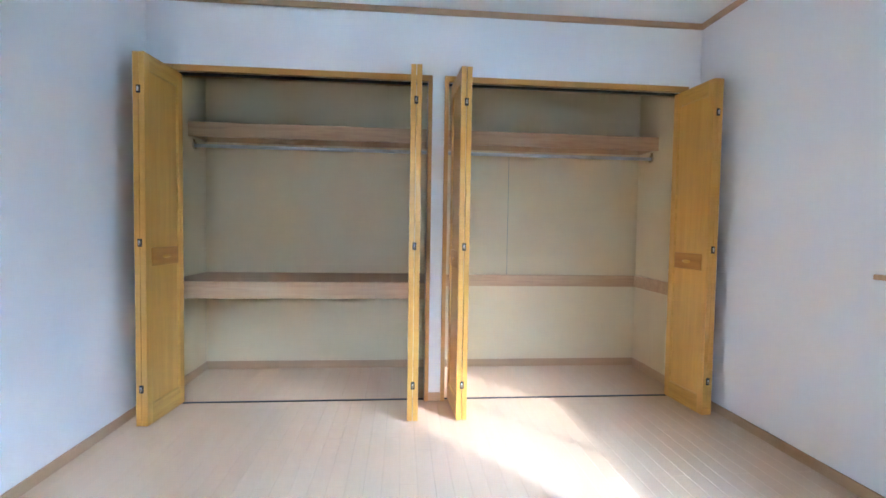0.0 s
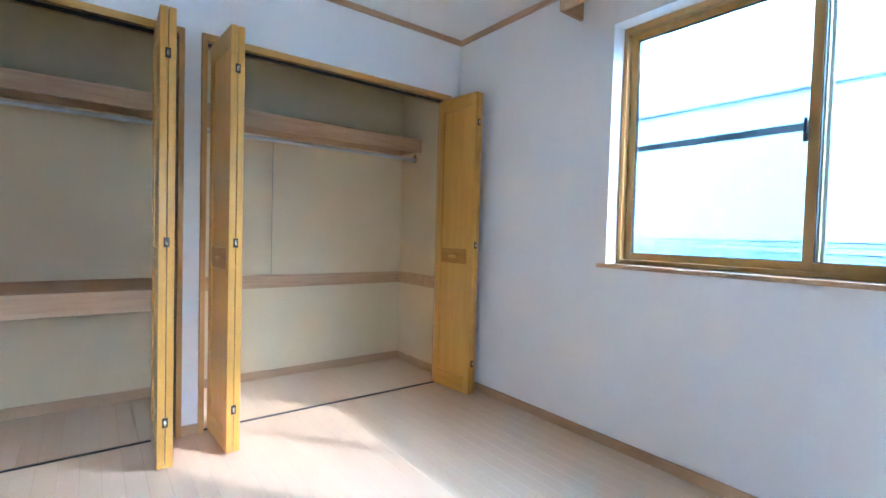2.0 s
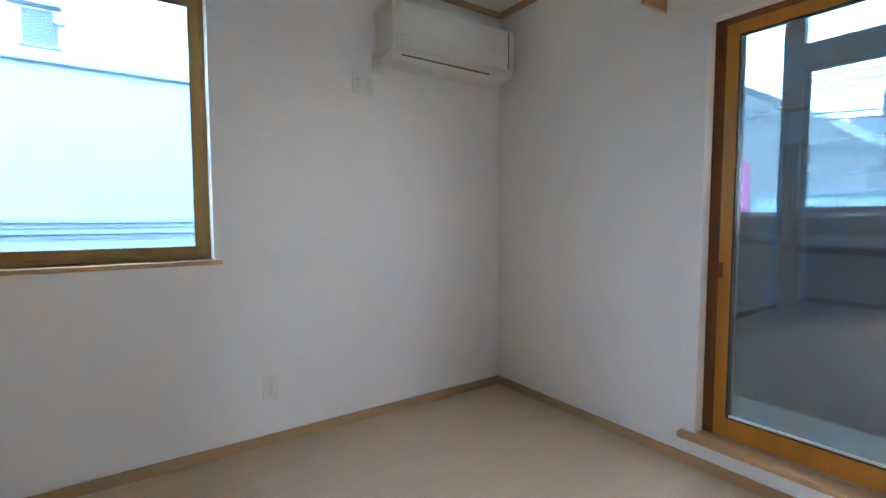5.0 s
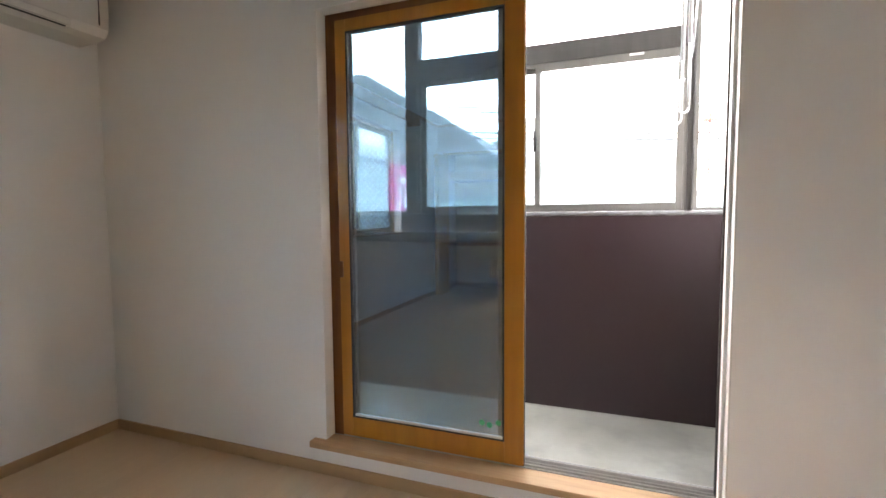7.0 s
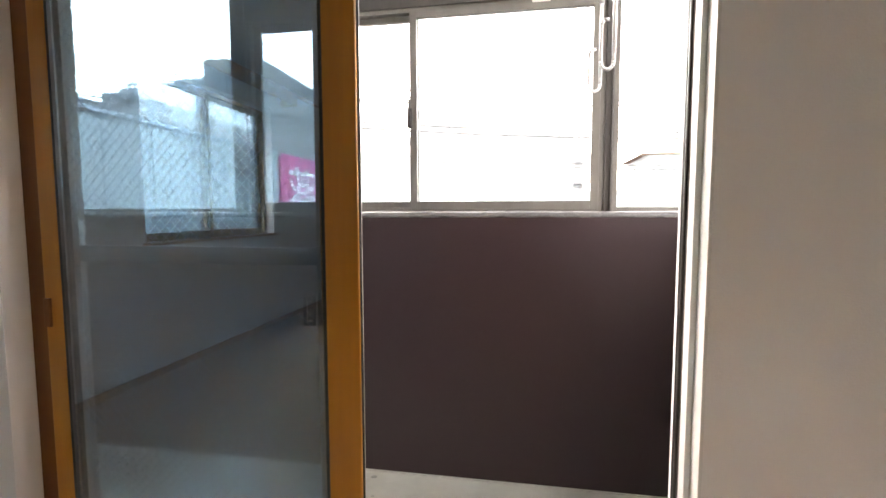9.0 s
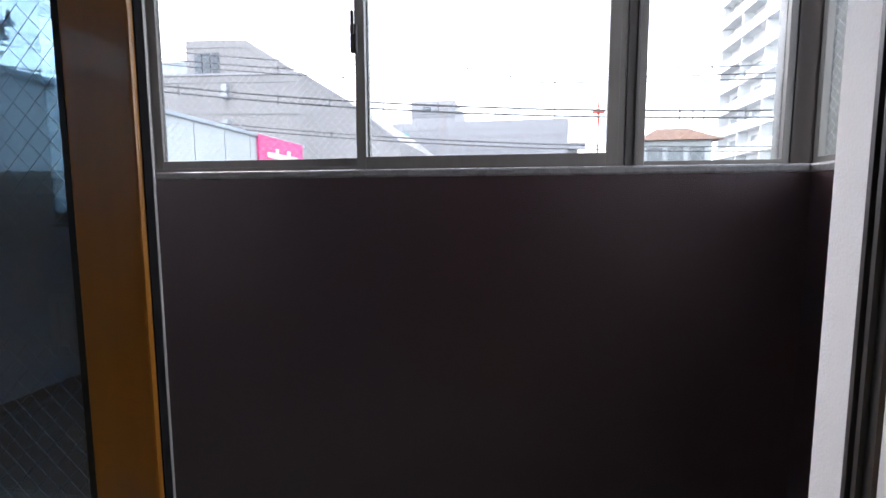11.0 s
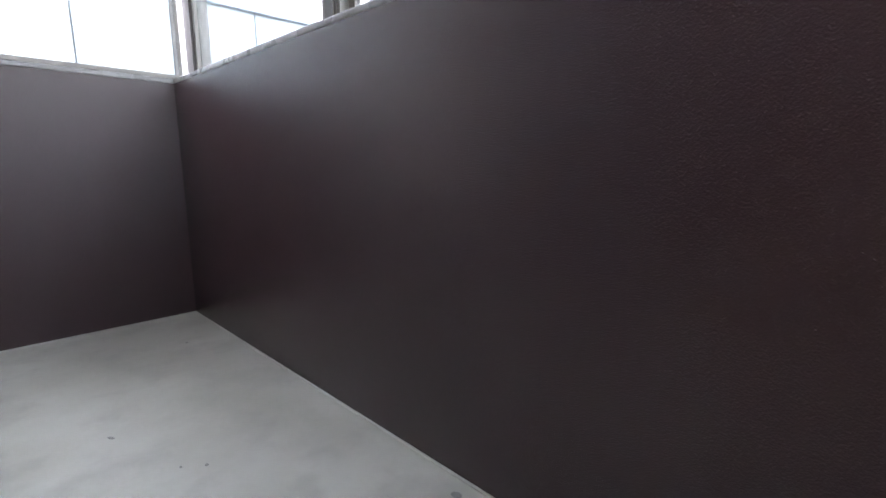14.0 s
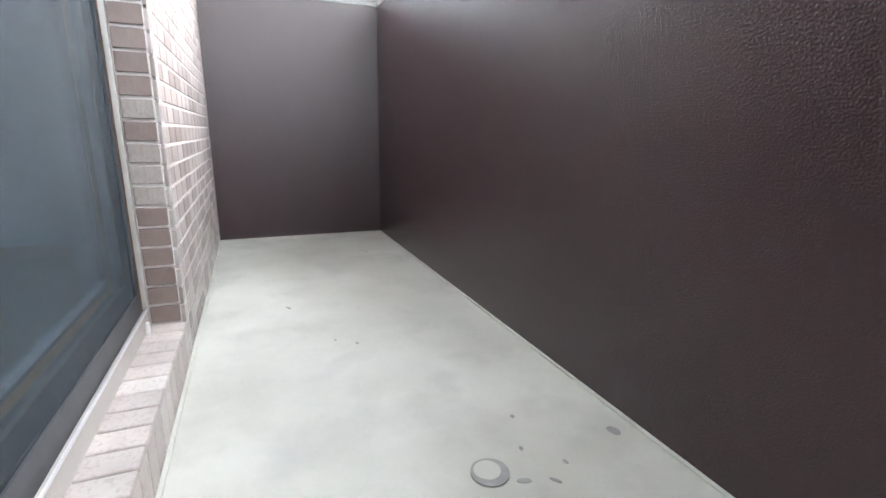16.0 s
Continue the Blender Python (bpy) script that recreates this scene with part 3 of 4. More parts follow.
boxes("lock_case", BLACK, panel2, *frame_boxes("y", (-.057, .882), (-.026, .950), qd + .0172, qd + .0215, .009, .009, .010, .010), bevel=.001, label="dark framed lock case")
boxes("lock_tongue", BRONZE, panel2, ((-.047, qd + .0172, .897), (-.036, qd + .0186, .935)), bevel=.0005)
ds = thing("insect_screen", (.3, DF - .054, DZ0), "grey insect screen door outside the glass", "insect screen")
boxes("screen_frame", SCREEN_FRAME, ds, *frame_boxes("y", (-.085, ZB), (DX1 - .04, ZT), DF - .0485, DF - .0415, .025, .025, .05, .03))
boxes("middle_rail", SCREEN_FRAME, ds, ((-.06, DF - .0485, 1.015), (DX1 - .065, DF - .0415, 1.055)))
nt_ = boxes("net", NET_DARK, ds, ((-.06, DF - .0455, ZB + .05), (DX1 - .065, DF - .0449, ZT - .03)))
nt_.visible_shadow = False

# ---- fixtures ----
ac = thing("air_conditioner", (1.9, -1.1, 1.947), "white wall-mounted air conditioner in the corner", "air conditioner")
bm = bmesh.new()
prof = [(E_ - .001, 2.247), (1.80, 2.247), (1.786, 2.232), (1.783, 2.082), (1.79, 2.007), (1.812, 1.972), (1.86, 1.960), (E_ - .001, 1.957)]
for ya, yb in ((-1.535, -.70),):
    r0 = [bm.verts.new((x, ya, z)) for x, z in prof]
    r1 = [bm.verts.new((x, yb, z)) for x, z in prof]
    bm.faces.new(r0)
    bm.faces.new(r1[::-1])
    for i in range(len(prof)):
        j = (i + 1) % len(prof)
        bm.faces.new((r0[i], r1[i], r1[j], r0[j]))
bmesh.ops.recalc_face_normals(bm, faces=bm.faces)
bmesh.ops.bevel(bm, geom=[e for e in bm.edges if abs((e.verts[0].co - e.verts[1].co).y) < .01], offset=.012, segments=3, affect='EDGES')
part("body", bm, PLASTIC, ac, smooth=False)
boxes("outlet_slot", BLACK, ac, ((1.797, -1.345, 1.965), (1.806, -.755, 1.969)))
boxes("louvre", PLASTIC, ac, ((1.784, -1.36, 1.971), (1.795, -.745, 2)), bevel=.003)
boxes("side_slot", BLACK, ac, ((1.7815, -1.484, 2.017), (1.786, -1.480, 2.232)))
boxes("badge", SILVER, ac, ((1.7818, -.775, 2.057), (1.7835, -.735, 2.065)))
boxes("pipe_cover", PLASTIC, ac, ((1.985, -.76, 1.952), (E_ - .001, -.70, 2.002)), bevel=.003)


def wall_plate(y0, y1, z0, z1, kind_, label):
    t = thing(kind_, (E_, (y0 + y1) / 2, z0), label, "wall outlet")
    boxes("plate", IVORY, t, ((E_ - .008, y0, z0), (E_, y1, z1)), bevel=.0025)
    n = max(1, round((y1 - y0) / .06))
    for k in range(n):
        yc = y0 + (k + .5) * (y1 - y0) / n
        ins = boxes("socket_insert", PLASTIC, t, ((E_ - .0105, yc - .012, z0 + .025), (E_ - .007, yc + .012, z1 - .025)), bevel=.001)
        for zc in (.38, .62):
            zz = z0 + zc * (z1 - z0)
            for dy in (-.005, .005):
                boxes("slot", BLACK, ins, ((E_ - .0112, yc + dy - .0008, zz - .004), (E_ - .0100, yc + dy + .0008, zz + .004)))
    return t


wall_plate(-.143, -.069, .226, .346, "wall_outlet", "white double wall socket low on the papered wall")
wall_plate(-.69, -.566, 1.787, 1.907, "wall_outlet", "square white socket plate high on the wall")
wall_plate(-.75, -.683, 1.908, 2.026, "wall_outlet", "narrow white air conditioner socket beside the unit")

cl = thing("ceiling_light", (.42, .80, TOP - .09), "round white ceiling lamp with a smooth cover", "ceiling lamp")
bm = bmesh.new()
rod(bm, (.42, .80, TOP - .022), (.42, .80, TOP), .13, 40)
part("base", bm, PLASTIC, cl, smooth=False)
bm = bmesh.new()
bmesh.ops.create_uvsphere(bm, u_segments=48, v_segments=20, radius=1, matrix=Matrix.Translation((.42, .80, TOP - .05)) @ Matrix.Diagonal((.25, .25, .045, 1)))
part("cover", bm, LAMP, cl, smooth=True)

# ---- balcony ----
structure("balcony_floor", CONCRETE, ((BX0 - .12, PY - .14, -.25), (BX1 + .12, HY + .02, BF)), label="stained grey concrete balcony floor", category="floor")
structure("parapet", PARAPET, ((BX0 - .12, PY - .14, -.25), (BX1 + .12, PY, PT)), ((BX1, PY, -.25), (BX1 + .12, HY + .02, PT)), ((BX0 - .12, PY, -.25), (BX0, HY + .02, PT)),
          label="dark brown painted parapet round the balcony", category="wall")
structure("parapet_coping", COPING, ((BX0, PY - .10, PT), (BX1, PY - .001, PT + .022)), ((BX1 + .001, PY - .10, PT), (BX1 + .10, HY, PT + .022)), ((BX0 - .10, PY - .10, PT), (BX0 - .001, HY, PT + .022)),
          bevel=.006, label="weathered metal coping on the parapet", category="trim")
structure("balcony_ceiling", CEILING, ((BX0 - .14, PY - .16, 2.62), (BX1 + .14, S_ - .19, 2.72)), label="pale boarded balcony ceiling", category="ceiling")
structure("house_wall_outer", MORTAR, ((BX0 - .2, HY + .008, -.3), (DX0 - .01, S_ - .186, 2.62)), ((.644 + .008, HY + .008, -.3), (BX1 + .3, S_ - .186, 2.62)), ((DX0 - .01, HY + .008, DZ1), (.652, S_ - .186, 2.62)),
          ((DX0 - .01, HY + .008, -.3), (.652, S_ - .186, TS - .002)), ((.652, S_ - .188, -.3), (DX1 + .01, DF - .0515, 2.5)), label="mortar bed of the tiled house wall", category="wall")
ZW, ZH, ZH2 = PT + .022, 1.965, 2.055


def window_unit(name, axis, u0, u1, d, sashes, label, s=1):
    """A glazed bay over the parapet: frame, sashes with wired panes, and a fixed light over the header."""
    t = thing(name, ((u0 + u1) / 2, d, ZW) if axis == "y" else (d, (u0 + u1) / 2, ZW), label, "window", kind="structure")
    if sashes == 1:
        boxes("window_frame", BRONZE_MID, t, *frame_boxes(axis, (u0, ZW), (u1, 2.61), d - .04, d + .018, .018, .018, .018, .03), bevel=.001)
        pane(t, axis, (u0 + .018, ZW + .018), (u1 - .018, 2.58), d - .003, GLASS, wires=True)
        return t
    else:
        boxes("window_frame", BRONZE_MID, t, *frame_boxes(axis, (u0, ZW), (u1, ZH), d - .04, d + .018, .018, .018, .018, .018), bevel=.001)
        m = (u0 + u1) / 2 + .0065
        for ua, ub, dd in ((u0 + .018, m + .016, d + .008), (m - .016, u1 - .018, d - .022)):
            sh = boxes("sash", BRONZE_MID, t, *frame_boxes(axis, (ua, ZW + .008), (ub, ZH - .012), dd - .011, dd + .011, .03, .030, .036, .03), bevel=.0015)
            pane(sh, axis, (ua + .03, ZW + .044), (ub - .030, ZH - .042), dd - .003, GLASS, wires=True)
    boxes("upper_frame", BRONZE, t, *frame_boxes(axis, (u0, ZH2), (u1, 2.61), d - .04, d + .018, .018, .018, .018, .03), bevel=.001)
    pane(t, axis, (u0 + .018, ZH2 + .018), (u1 - .018, 2.58), d - .003, GLASS, wires=True)
    return t


w1 = window_unit("window_2", "y", .752, BX1 - .05, BWY, 1, "fixed wired-glass balcony window with a bronze frame")
w2 = window_unit("window_3", "y", -.811, .692, BWY, 2, "sliding wired-glass balcony window with bronze sashes")
w3 = window_unit("window_4", "y", BX0 + .006, -.845, BWY, 1, "narrow fixed wired-glass balcony window")
w4 = window_unit("window_5", "x", BWY + .06, HY - .03, BX1 + .045, 1, "side balcony window over the end parapet")
w5 = window_unit("window_6", "x", BWY + .06, HY - .03, BX0 - .045, 1, "side balcony window at the other end")
boxes("window_catch", BLACK, w2, ((-.052, BWY + .028, 1.48), (-.032, BWY + .045, 1.56)), ((-.047, BWY + .045, 1.53), (-.037, BWY + .055, 1.595)), bevel=.003, label="dark crescent catch")
boxes("sticker", PLASTIC, w2, ((-.60, BWY + .0185, ZH - .015), (-.53, BWY + .0198, ZH - .003)), label="small white maker's sticker")
fr = thing("balcony_frame", (0, BWY, ZW), "bronze aluminium posts and header of the glazed balcony", "frame", kind="structure")
for xa, xb in ((.692, .752), (-.845, -.811), (BX1 - .05, BX1 + .06), (BX0 - .06, BX0 + .006)):
    boxes("post", BRONZE, fr, ((xa, BWY - .05, ZW), (xb, BWY + .022, 2.62)), ((xa + .004, BWY + .022, ZW), (xa + .012, BWY + .028, 2.62)), bevel=.002)
boxes("header", BRONZE, fr, ((-.811, BWY - .05, ZH), (.692, BWY + .024, ZH2)), bevel=.002)
for xa in (BX1 + .045, BX0 - .045):
    boxes("wall_post", BRONZE, fr, ((xa - .045, HY - .03, ZW), (xa + .045, HY - .001, 2.62)), bevel=.002)


def pole_holder(y):
    """Ceiling-hung laundry pole holder: a stay, a sliding rod and a long open hook."""
    t = thing("laundry_pole_holder", (-.753, y, 1.53), "white steel laundry pole holder hung from the balcony ceiling", "pole holder", "laundry pole holders")
    bm = bmesh.new()
    cut(bm, (-.783, y - .03, 2.612), (-.723, y + .03, 2.62))
    part("ceiling_plate", bm, SILVER, t)
    bm = bmesh.new()
    rod(bm, (-.753, y, 1.82), (-.753, y, 2.612), .009, 12)
    part("tube", bm, SILVER, t, smooth=True)
    bm = bmesh.new()
    rod(bm, (-.753, y, 1.58), (-.753, y, 1.83), .006, 12)
    loop = [(-.753, y, 1.60)] + [(-.753 + .018 * (1 - math.cos(a)), y, 1.56 - .022 * math.sin(a)) for a in [math.pi * k / 8 for k in range(9)]] + [(-.717, y, 1.66), (-.723, y, 1.675), (-.738, y, 1.675)]
    tube(bm, loop, .005)
    part("hook", bm, SILVER, t, smooth=True)
    return t


pole_holder(-2.395)
pole_holder(-2.15)
st = thing("stay_frame", (-.753, -2.27, 1.80), "thin bent steel stay between the pole holders", "bracket")
bm = bmesh.new()
tube(bm, [(-.783, -2.385, 2.6), (-.783, -2.37, 1.82), (-.783, -2.30, 1.835), (-.783, -2.20, 2.02), (-.783, -2.17, 2.6)], .004)
part("bent_rod", bm, SILVER, st, smooth=True)

structure("floor_fillet", CONCRETE, ((BX0, PY, BF), (BX1, PY + .008, BF + .005)), ((BX1 - .008, PY + .008, BF), (BX1, HY - .006, BF + .005)), ((BX0, HY - .012, BF), (BX1 - .008, HY - .004, BF + .006)),
          label="thin cement fillet along the foot of the walls", category="trim", bevel=.002)

# spots on the concrete
def spot(x, y, r, r2, turn, name="stain", mat=STAIN, label="small dark damp spot on the concrete"):
    bm = bmesh.new()
    bmesh.ops.create_circle(bm, cap_ends=True, segments=20, radius=1.0)
    for v in bm.verts:
        k = 1 + .18 * noise.noise(Vector((v.co.x * 1.7 + x * 9, v.co.y * 1.7 + y * 7, 0)))
        c, s = math.cos(turn), math.sin(turn)
        a, b = v.co.x * r * k, v.co.y * r2 * k
        v.co = Vector((x + a * c - b * s, y + a * s + b * c, BF))
    top = bmesh.ops.extrude_face_region(bm, geom=bm.faces[:])
    for v in top["geom"]:
        if isinstance(v, bmesh.types.BMVert):
            v.co.z += .0012
    return part(name, bm, mat, None, label, category="stain", group="floor spots", kind="")


cap = thing("floor_cap", (.076, -2.259, BF), "round grey worn cap set in the concrete floor", "floor cap")
bm = bmesh.new()
rod(bm, (.076, -2.259, BF), (.076, -2.259, BF + .003), .030, 32)
part("rim", bm, STAIN, cap)
bm = bmesh.new()
rod(bm, (.080, -2.256, BF + .003), (.080, -2.256, BF + .0042), .021, 28)
part("plug", bm, CONCRETE, cap)
for x, y, r, r2, a in ((.092, -2.511, .0125, .009, .3), (.043, -2.299, .011, .005, 1.2), (.192, -2.366, .005, .004, 0), (.109, -2.334, .005, .003, 0), (1.48, -2.392, .006, .005, 0), (.894, -2.027, .011, .004, .5),
                       (.63, -2.118, .004, .003, 0), (.594, -2.165, .005, .004, 0), (.027, -2.344, .010, .003, .7), (.056, -2.383, .006, .003, .2)):
    spot(x, y, r, r2, a)

# ---- outdoors ----
GZ = -3.3
structure("ground", ASPHALT, ((-400, -500, GZ - .5), (400, 400, GZ)), label="grey ground of the town round the house", category="ground")
structure("house_base", HOUSE_WHITE, ((W_ - .1, S_ - .18, GZ), (E_ + .18, BACK + .08, -.3)), ((BX0 - .12, PY - .13, GZ), (BX1 + .12, S_ - .18, -.3)), label="lower storey under the room", category="wall")
structure("floor_slab", CONCRETE, ((W_ - .1, S_ - .185, -.30), (E_, BACK + .08, -.02)), label="slab under the floor boards", category="floor")
structure("roof", ROOF_METAL, ((W_ - .4, PY - .3, 2.74), (E_ + .4, BACK + .4, 2.95)), label="flat grey roof over the room", category="roof")


def panel_house():
    """Neighbour with a long wall of white panels, a flashing strip, a ledge and a pink sign."""
    t = thing("panel_building", (5.0, -.8, GZ), "long white panelled building close beside the house", "building")
    y0, y1, zt = -12.75, 9.0, 2.485
    x = 5.0
    zn = 2.50                         # the stretch beside the house stands a little higher
    boxes("wall", JOINT, t, ((x + .03, y0, GZ), (x + 9, -2.0, zt - .05)), ((x + .03, -2.0, GZ), (x + 9, y1, zn - .05)))
    boxes("panel", HOUSE_WHITE, t, ((x, -2.0, GZ), (x + .03, y1, .94)), ((x, -2.0, 1.12), (x + .03, y1, zn - .04)))
    for yb, ya in [(-2.0, -2.70)]:
        for za, zb in ((GZ, .94), (1.12, zt - .04)):
            boxes("panel", HOUSE_WHITE, t, ((x, ya + .012, za), (x + .03, yb - .004, zb)))
    yy = -2.70
    while yy > y0 + .1:
        ya = max(y0, yy - .852)
        for za, zb in ((GZ, .94), (1.12, zt - .04)):
            boxes("panel", HOUSE_WHITE, t, ((x, ya + .012, za), (x + .03, yy - .004, zb)))
        yy -= .852
    # thin dark strip that paints the shadow line under the flashing
    boxes("shadow_strip", JOINT, t, ((x - .012, y0, zt - .05), (x + .03, -2.0, zt - .04)), ((x - .012, -2.0, zn - .05), (x + .03, y1, zn - .04)))
    boxes("flashing", ROOF_METAL, t, ((x - .05, y0 - .05, zt - .04), (x + 9, -2.0, zt + .03)), ((x - .05, -2.0, zn - .04), (x + 9, y1, zn + .03)), bevel=.01)
    for za, zb, o in ((1.085, 1.12, .05), (1.04, 1.075, .03), (.985, 1.03, .05), (.94, .975, .02)):
        boxes("ledge_strip", ROOF_METAL, t, ((x - o, -2.0, za), (x + .03, y1, zb)))
    boxes("panel", HOUSE_WHITE, t, ((x, y0, .94), (x + .03, -2.0, 1.12)))
    sg = boxes("sign_board", PINK, t, ((x - .06, -12.65, .15), (x - .005, -10.6, zt + .02)), bevel=.01, label="pink shop sign with white lettering")
    cu = bpy.data.curves.new("lettering", 'FONT')
    cu.body, cu.size, cu.extrude, cu.align_x = "\u85ac", 1.6, .01, 'CENTER'
    tmp = bpy.data.objects.new("tmp", cu)
    scene.collection.objects.link(tmp)
    me = tmp.to_mesh().copy()
    scene.collection.objects.unlink(tmp)
    me.materials.clear()
    me.materials.append(SIGN_WHITE)
    me.transform(Matrix.Translation((x - .075, -11.62, .92)) @ Matrix.Rotation(radians(-90), 4, 'Z') @ Matrix.Rotation(radians(90), 4, 'X') @ Matrix.Translation((0, 0, 0)))
    me.transform(Matrix.Translation(-ORIGIN[t]))
    lt = new("lettering", me)
    lt.parent = sg
    t.rotation_euler = (0, 0, 0)
    return t


panel_house()


def far_block(name, label, boxes_, mat, windows=(), lines=(), extra=()):
    t = thing(name, (*[(boxes_[0][0][i] + boxes_[0][1][i]) / 2 for i in (0, 1)], GZ), label, "building")
    for a, b in boxes_:
        boxes("wall", mat, t, (a, b))
    for a, b in windows:
        w = boxes("window", DARK_GLASS, t, (a, b))
    for a, b in lines:
        boxes("string_course", JOINT, t, (a, b))
    for nm, m, a, b in extra:
        boxes(nm, m, t, (a, b))
    return t


def sloped_prism(profile, y0, y1):
    """A block with a sloping roofline: its front outline (x, z) drawn back from y1 to y0."""
    bm = bmesh.new()
    front = [bm.verts.new((x, y1, z)) for x, z in profile]
    back = [bm.verts.new((x, y0, z)) for x, z in profile]
    bm.faces.new(front)
    bm.faces.new(back[::-1])
    for k in range(len(profile)):
        n = (k + 1) % len(profile)
        bm.faces.new((front[k], back[k], back[n], front[n]))
    bmesh.ops.recalc_face_normals(bm, faces=bm.faces)
    return bm


def roof_band(points, y, depth, drop, high):
    """A narrow course that follows a roofline at a drop below it."""
    bm = bmesh.new()
    for (xa, za), (xb, zb) in zip(points, points[1:]):
        vs = [bm.verts.new((x, yy, z)) for yy in (y, y + depth) for x, z in ((xa, za - drop), (xb, zb - drop), (xb, zb - drop - high), (xa, za - drop - high))]
        for f in ((0, 1, 2, 3), (4, 5, 6, 7), (0, 1, 5, 4), (2, 3, 7, 6), (1, 2, 6, 5), (0, 3, 7, 4)):
            bm.faces.new([vs[n] for n in f])
    bmesh.ops.recalc_face_normals(bm, faces=bm.faces)
    return bm


# grey building with a sloping end and a stair tower on its roof
gb = thing("grey_building", (16, -33, GZ), "large grey rendered building with a sloping roofline and a stair tower", "building")
ROOFLINE = [(24.5, 8.35), (10.9, 7.95), (8.7, 6.6), (5.6, 4.25)]
part("wall", sloped_prism([(24.5, GZ)] + ROOFLINE + [(5.6, GZ)], -42, -25.3), HOUSE_GREY, gb)
part("roof_cap", roof_band(ROOFLINE, -25.3, .07, 0, .10), HOUSE_PALE, gb)
for drop in (.42, 2.1, 3.75):
    part("string_course", roof_band(ROOFLINE[:3 if drop > 1 else 4], -25.3, .04, drop, .07), JOINT, gb)
TOWER = [(17.7, 9.95), (14.1, 9.8), (12.5, 8.75)]
tower = part("tower", sloped_prism([(17.7, 7.9)] + TOWER + [(12.5, 7.9)], -29.5, -25.35), HOUSE_GREY, gb)
part("string_course", roof_band(TOWER, -25.35, .04, .35, .06), JOINT, tower)
for xa in (15.72, 16.24, 16.74):
    w = boxes("window", DARK_GLASS, tower, ((xa, -25.36, 8.1), (xa + .42, -25.28, 9.2)))
boxes("plant_box", ROOF_METAL, gb, ((18.0, -27.5, 8.1), (20.4, -26, 8.95)))
boxes("plant_box", HOUSE_PALE, gb, ((20.5, -27.5, 8.1), (24.0, -26, 8.75)))
for xa, xb, zz in ((18.1, 20.3, 9.05), (20.6, 22.2, 8.9), (22.5, 23.7, 9.0)):
    boxes("duct", POLE, gb, ((xa, -26.4, zz), (xb, -26.2, zz + .12)))
    for x in (xa + .1, (xa + xb) / 2, xb - .2):
        boxes("duct_leg", POLE, gb, ((x, -26.35, 8.6), (x + .06, -26.25, zz + .05)))
for zz in (6.7, 5.2):
    boxes("vent_hood", POLE, gb, ((15.1, -25.3, zz), (15.45, -24.95, zz + .75 - (6.7 - zz) * .25)), bevel=.03)
pb = thing("grey_shed", (31, -27, GZ), "pale grey building with a sloping roof beyond the panelled one", "building")
part("wall", sloped_prism([(38, GZ), (38, 9.6), (33.5, 10.0), (27.5, 8.6), (27.5, GZ)], -40, -25), HOUSE_PALE, pb)
part("roof_cap", roof_band([(38, 9.6), (33.5, 10.0), (27.5, 8.6)], -25, .06, .25, .08), JOINT, pb)

lb = far_block("long_building", "long pale lilac building with a roof box", [((-5.0, -62, GZ), (11.6, -46, 8.65)), ((5.55, -56, 8.65), (9.85, -46.6, 10.8)), ((-6.0, -60, GZ), (-5.0, -47, 6.2))], HOUSE_PALE,
          windows=[((7.9, -46.65, 9.7), (8.7, -46.55, 10.2))], lines=[((-5.05, -62, 7.85), (11.6, -45.97, 7.93)), ((-5.05, -62, 5.9), (11.6, -45.97, 5.98)), ((-5.05, -62, 4.3), (11.6, -45.97, 4.38))],
          extra=[("fin", HOUSE_PALE, (-6.6, -46.9, 5.9), (-5.0, -46.2, 6.5)), ("fin", HOUSE_PALE, (-6.6, -46.9, 3.9), (-5.0, -46.2, 4.5)), ("sheet", TEAL, (10.0, -45.9, 6.4), (11.5, -45.8, 7.7))])
for k in range(33):
    boxes("rib", HOUSE_PALE, lb, ((-4.8 + .5 * k, -46.0, GZ), (-4.8 + .5 * k + .06, -45.95, 7.8)))
for k in range(4):
    boxes("rail", POLE, lb, ((4.6, -46.5, 10.0 - .22 * k), (9.9, -46.44, 10.05 - .22 * k)))
far_block("low_building", "low pale aqua panelled building across the street", [((-26, -26, GZ), (7.5, -19.5, 1.98))], AQUA,
          lines=[((-26 + 2.4 * k, -19.52, GZ), (-26 + 2.4 * k + .04, -19.48, 1.9)) for k in range(14)], extra=[("coping", ROOF_METAL, (-26.1, -26, 1.9), (7.6, -19.4, 2.02))])
far_block("white_building", "tall white building behind the panelled one", [((12.0, -6.0, GZ), (20, 4.37, 9.0)), ((12.0, 4.37, GZ), (20, 22, 5.0))], FACADE_WHITE,
          windows=[((11.95, 1.32, 5.62), (12.05, 1.86, 6.10)), ((11.95, 1.32, 4.58), (12.05, 1.86, 5.22))],
          extra=[("window_hood", HOUSE_GREY, (11.75, 1.25, 6.13), (12.0, 2.08, 6.20)), ("window_hood", HOUSE_GREY, (11.75, 1.25, 5.28), (12.0, 2.08, 5.35)), ("window_sill", HOUSE_GREY, (11.88, 1.25, 5.55), (12.0, 1.95, 5.60)),
                 ("window_sill", HOUSE_GREY, (11.88, 1.25, 4.50), (12.0, 1.95, 4.55)), ("vent", POLE, (11.8, 1.20, 5.85), (12.0, 1.36, 6.05)), ("vent", POLE, (11.8, 1.20, 4.98), (12.0, 1.36, 5.20)), ("bracket", POLE, (11.8, -1.5, 6.3), (12.0, -1.1, 6.4))])

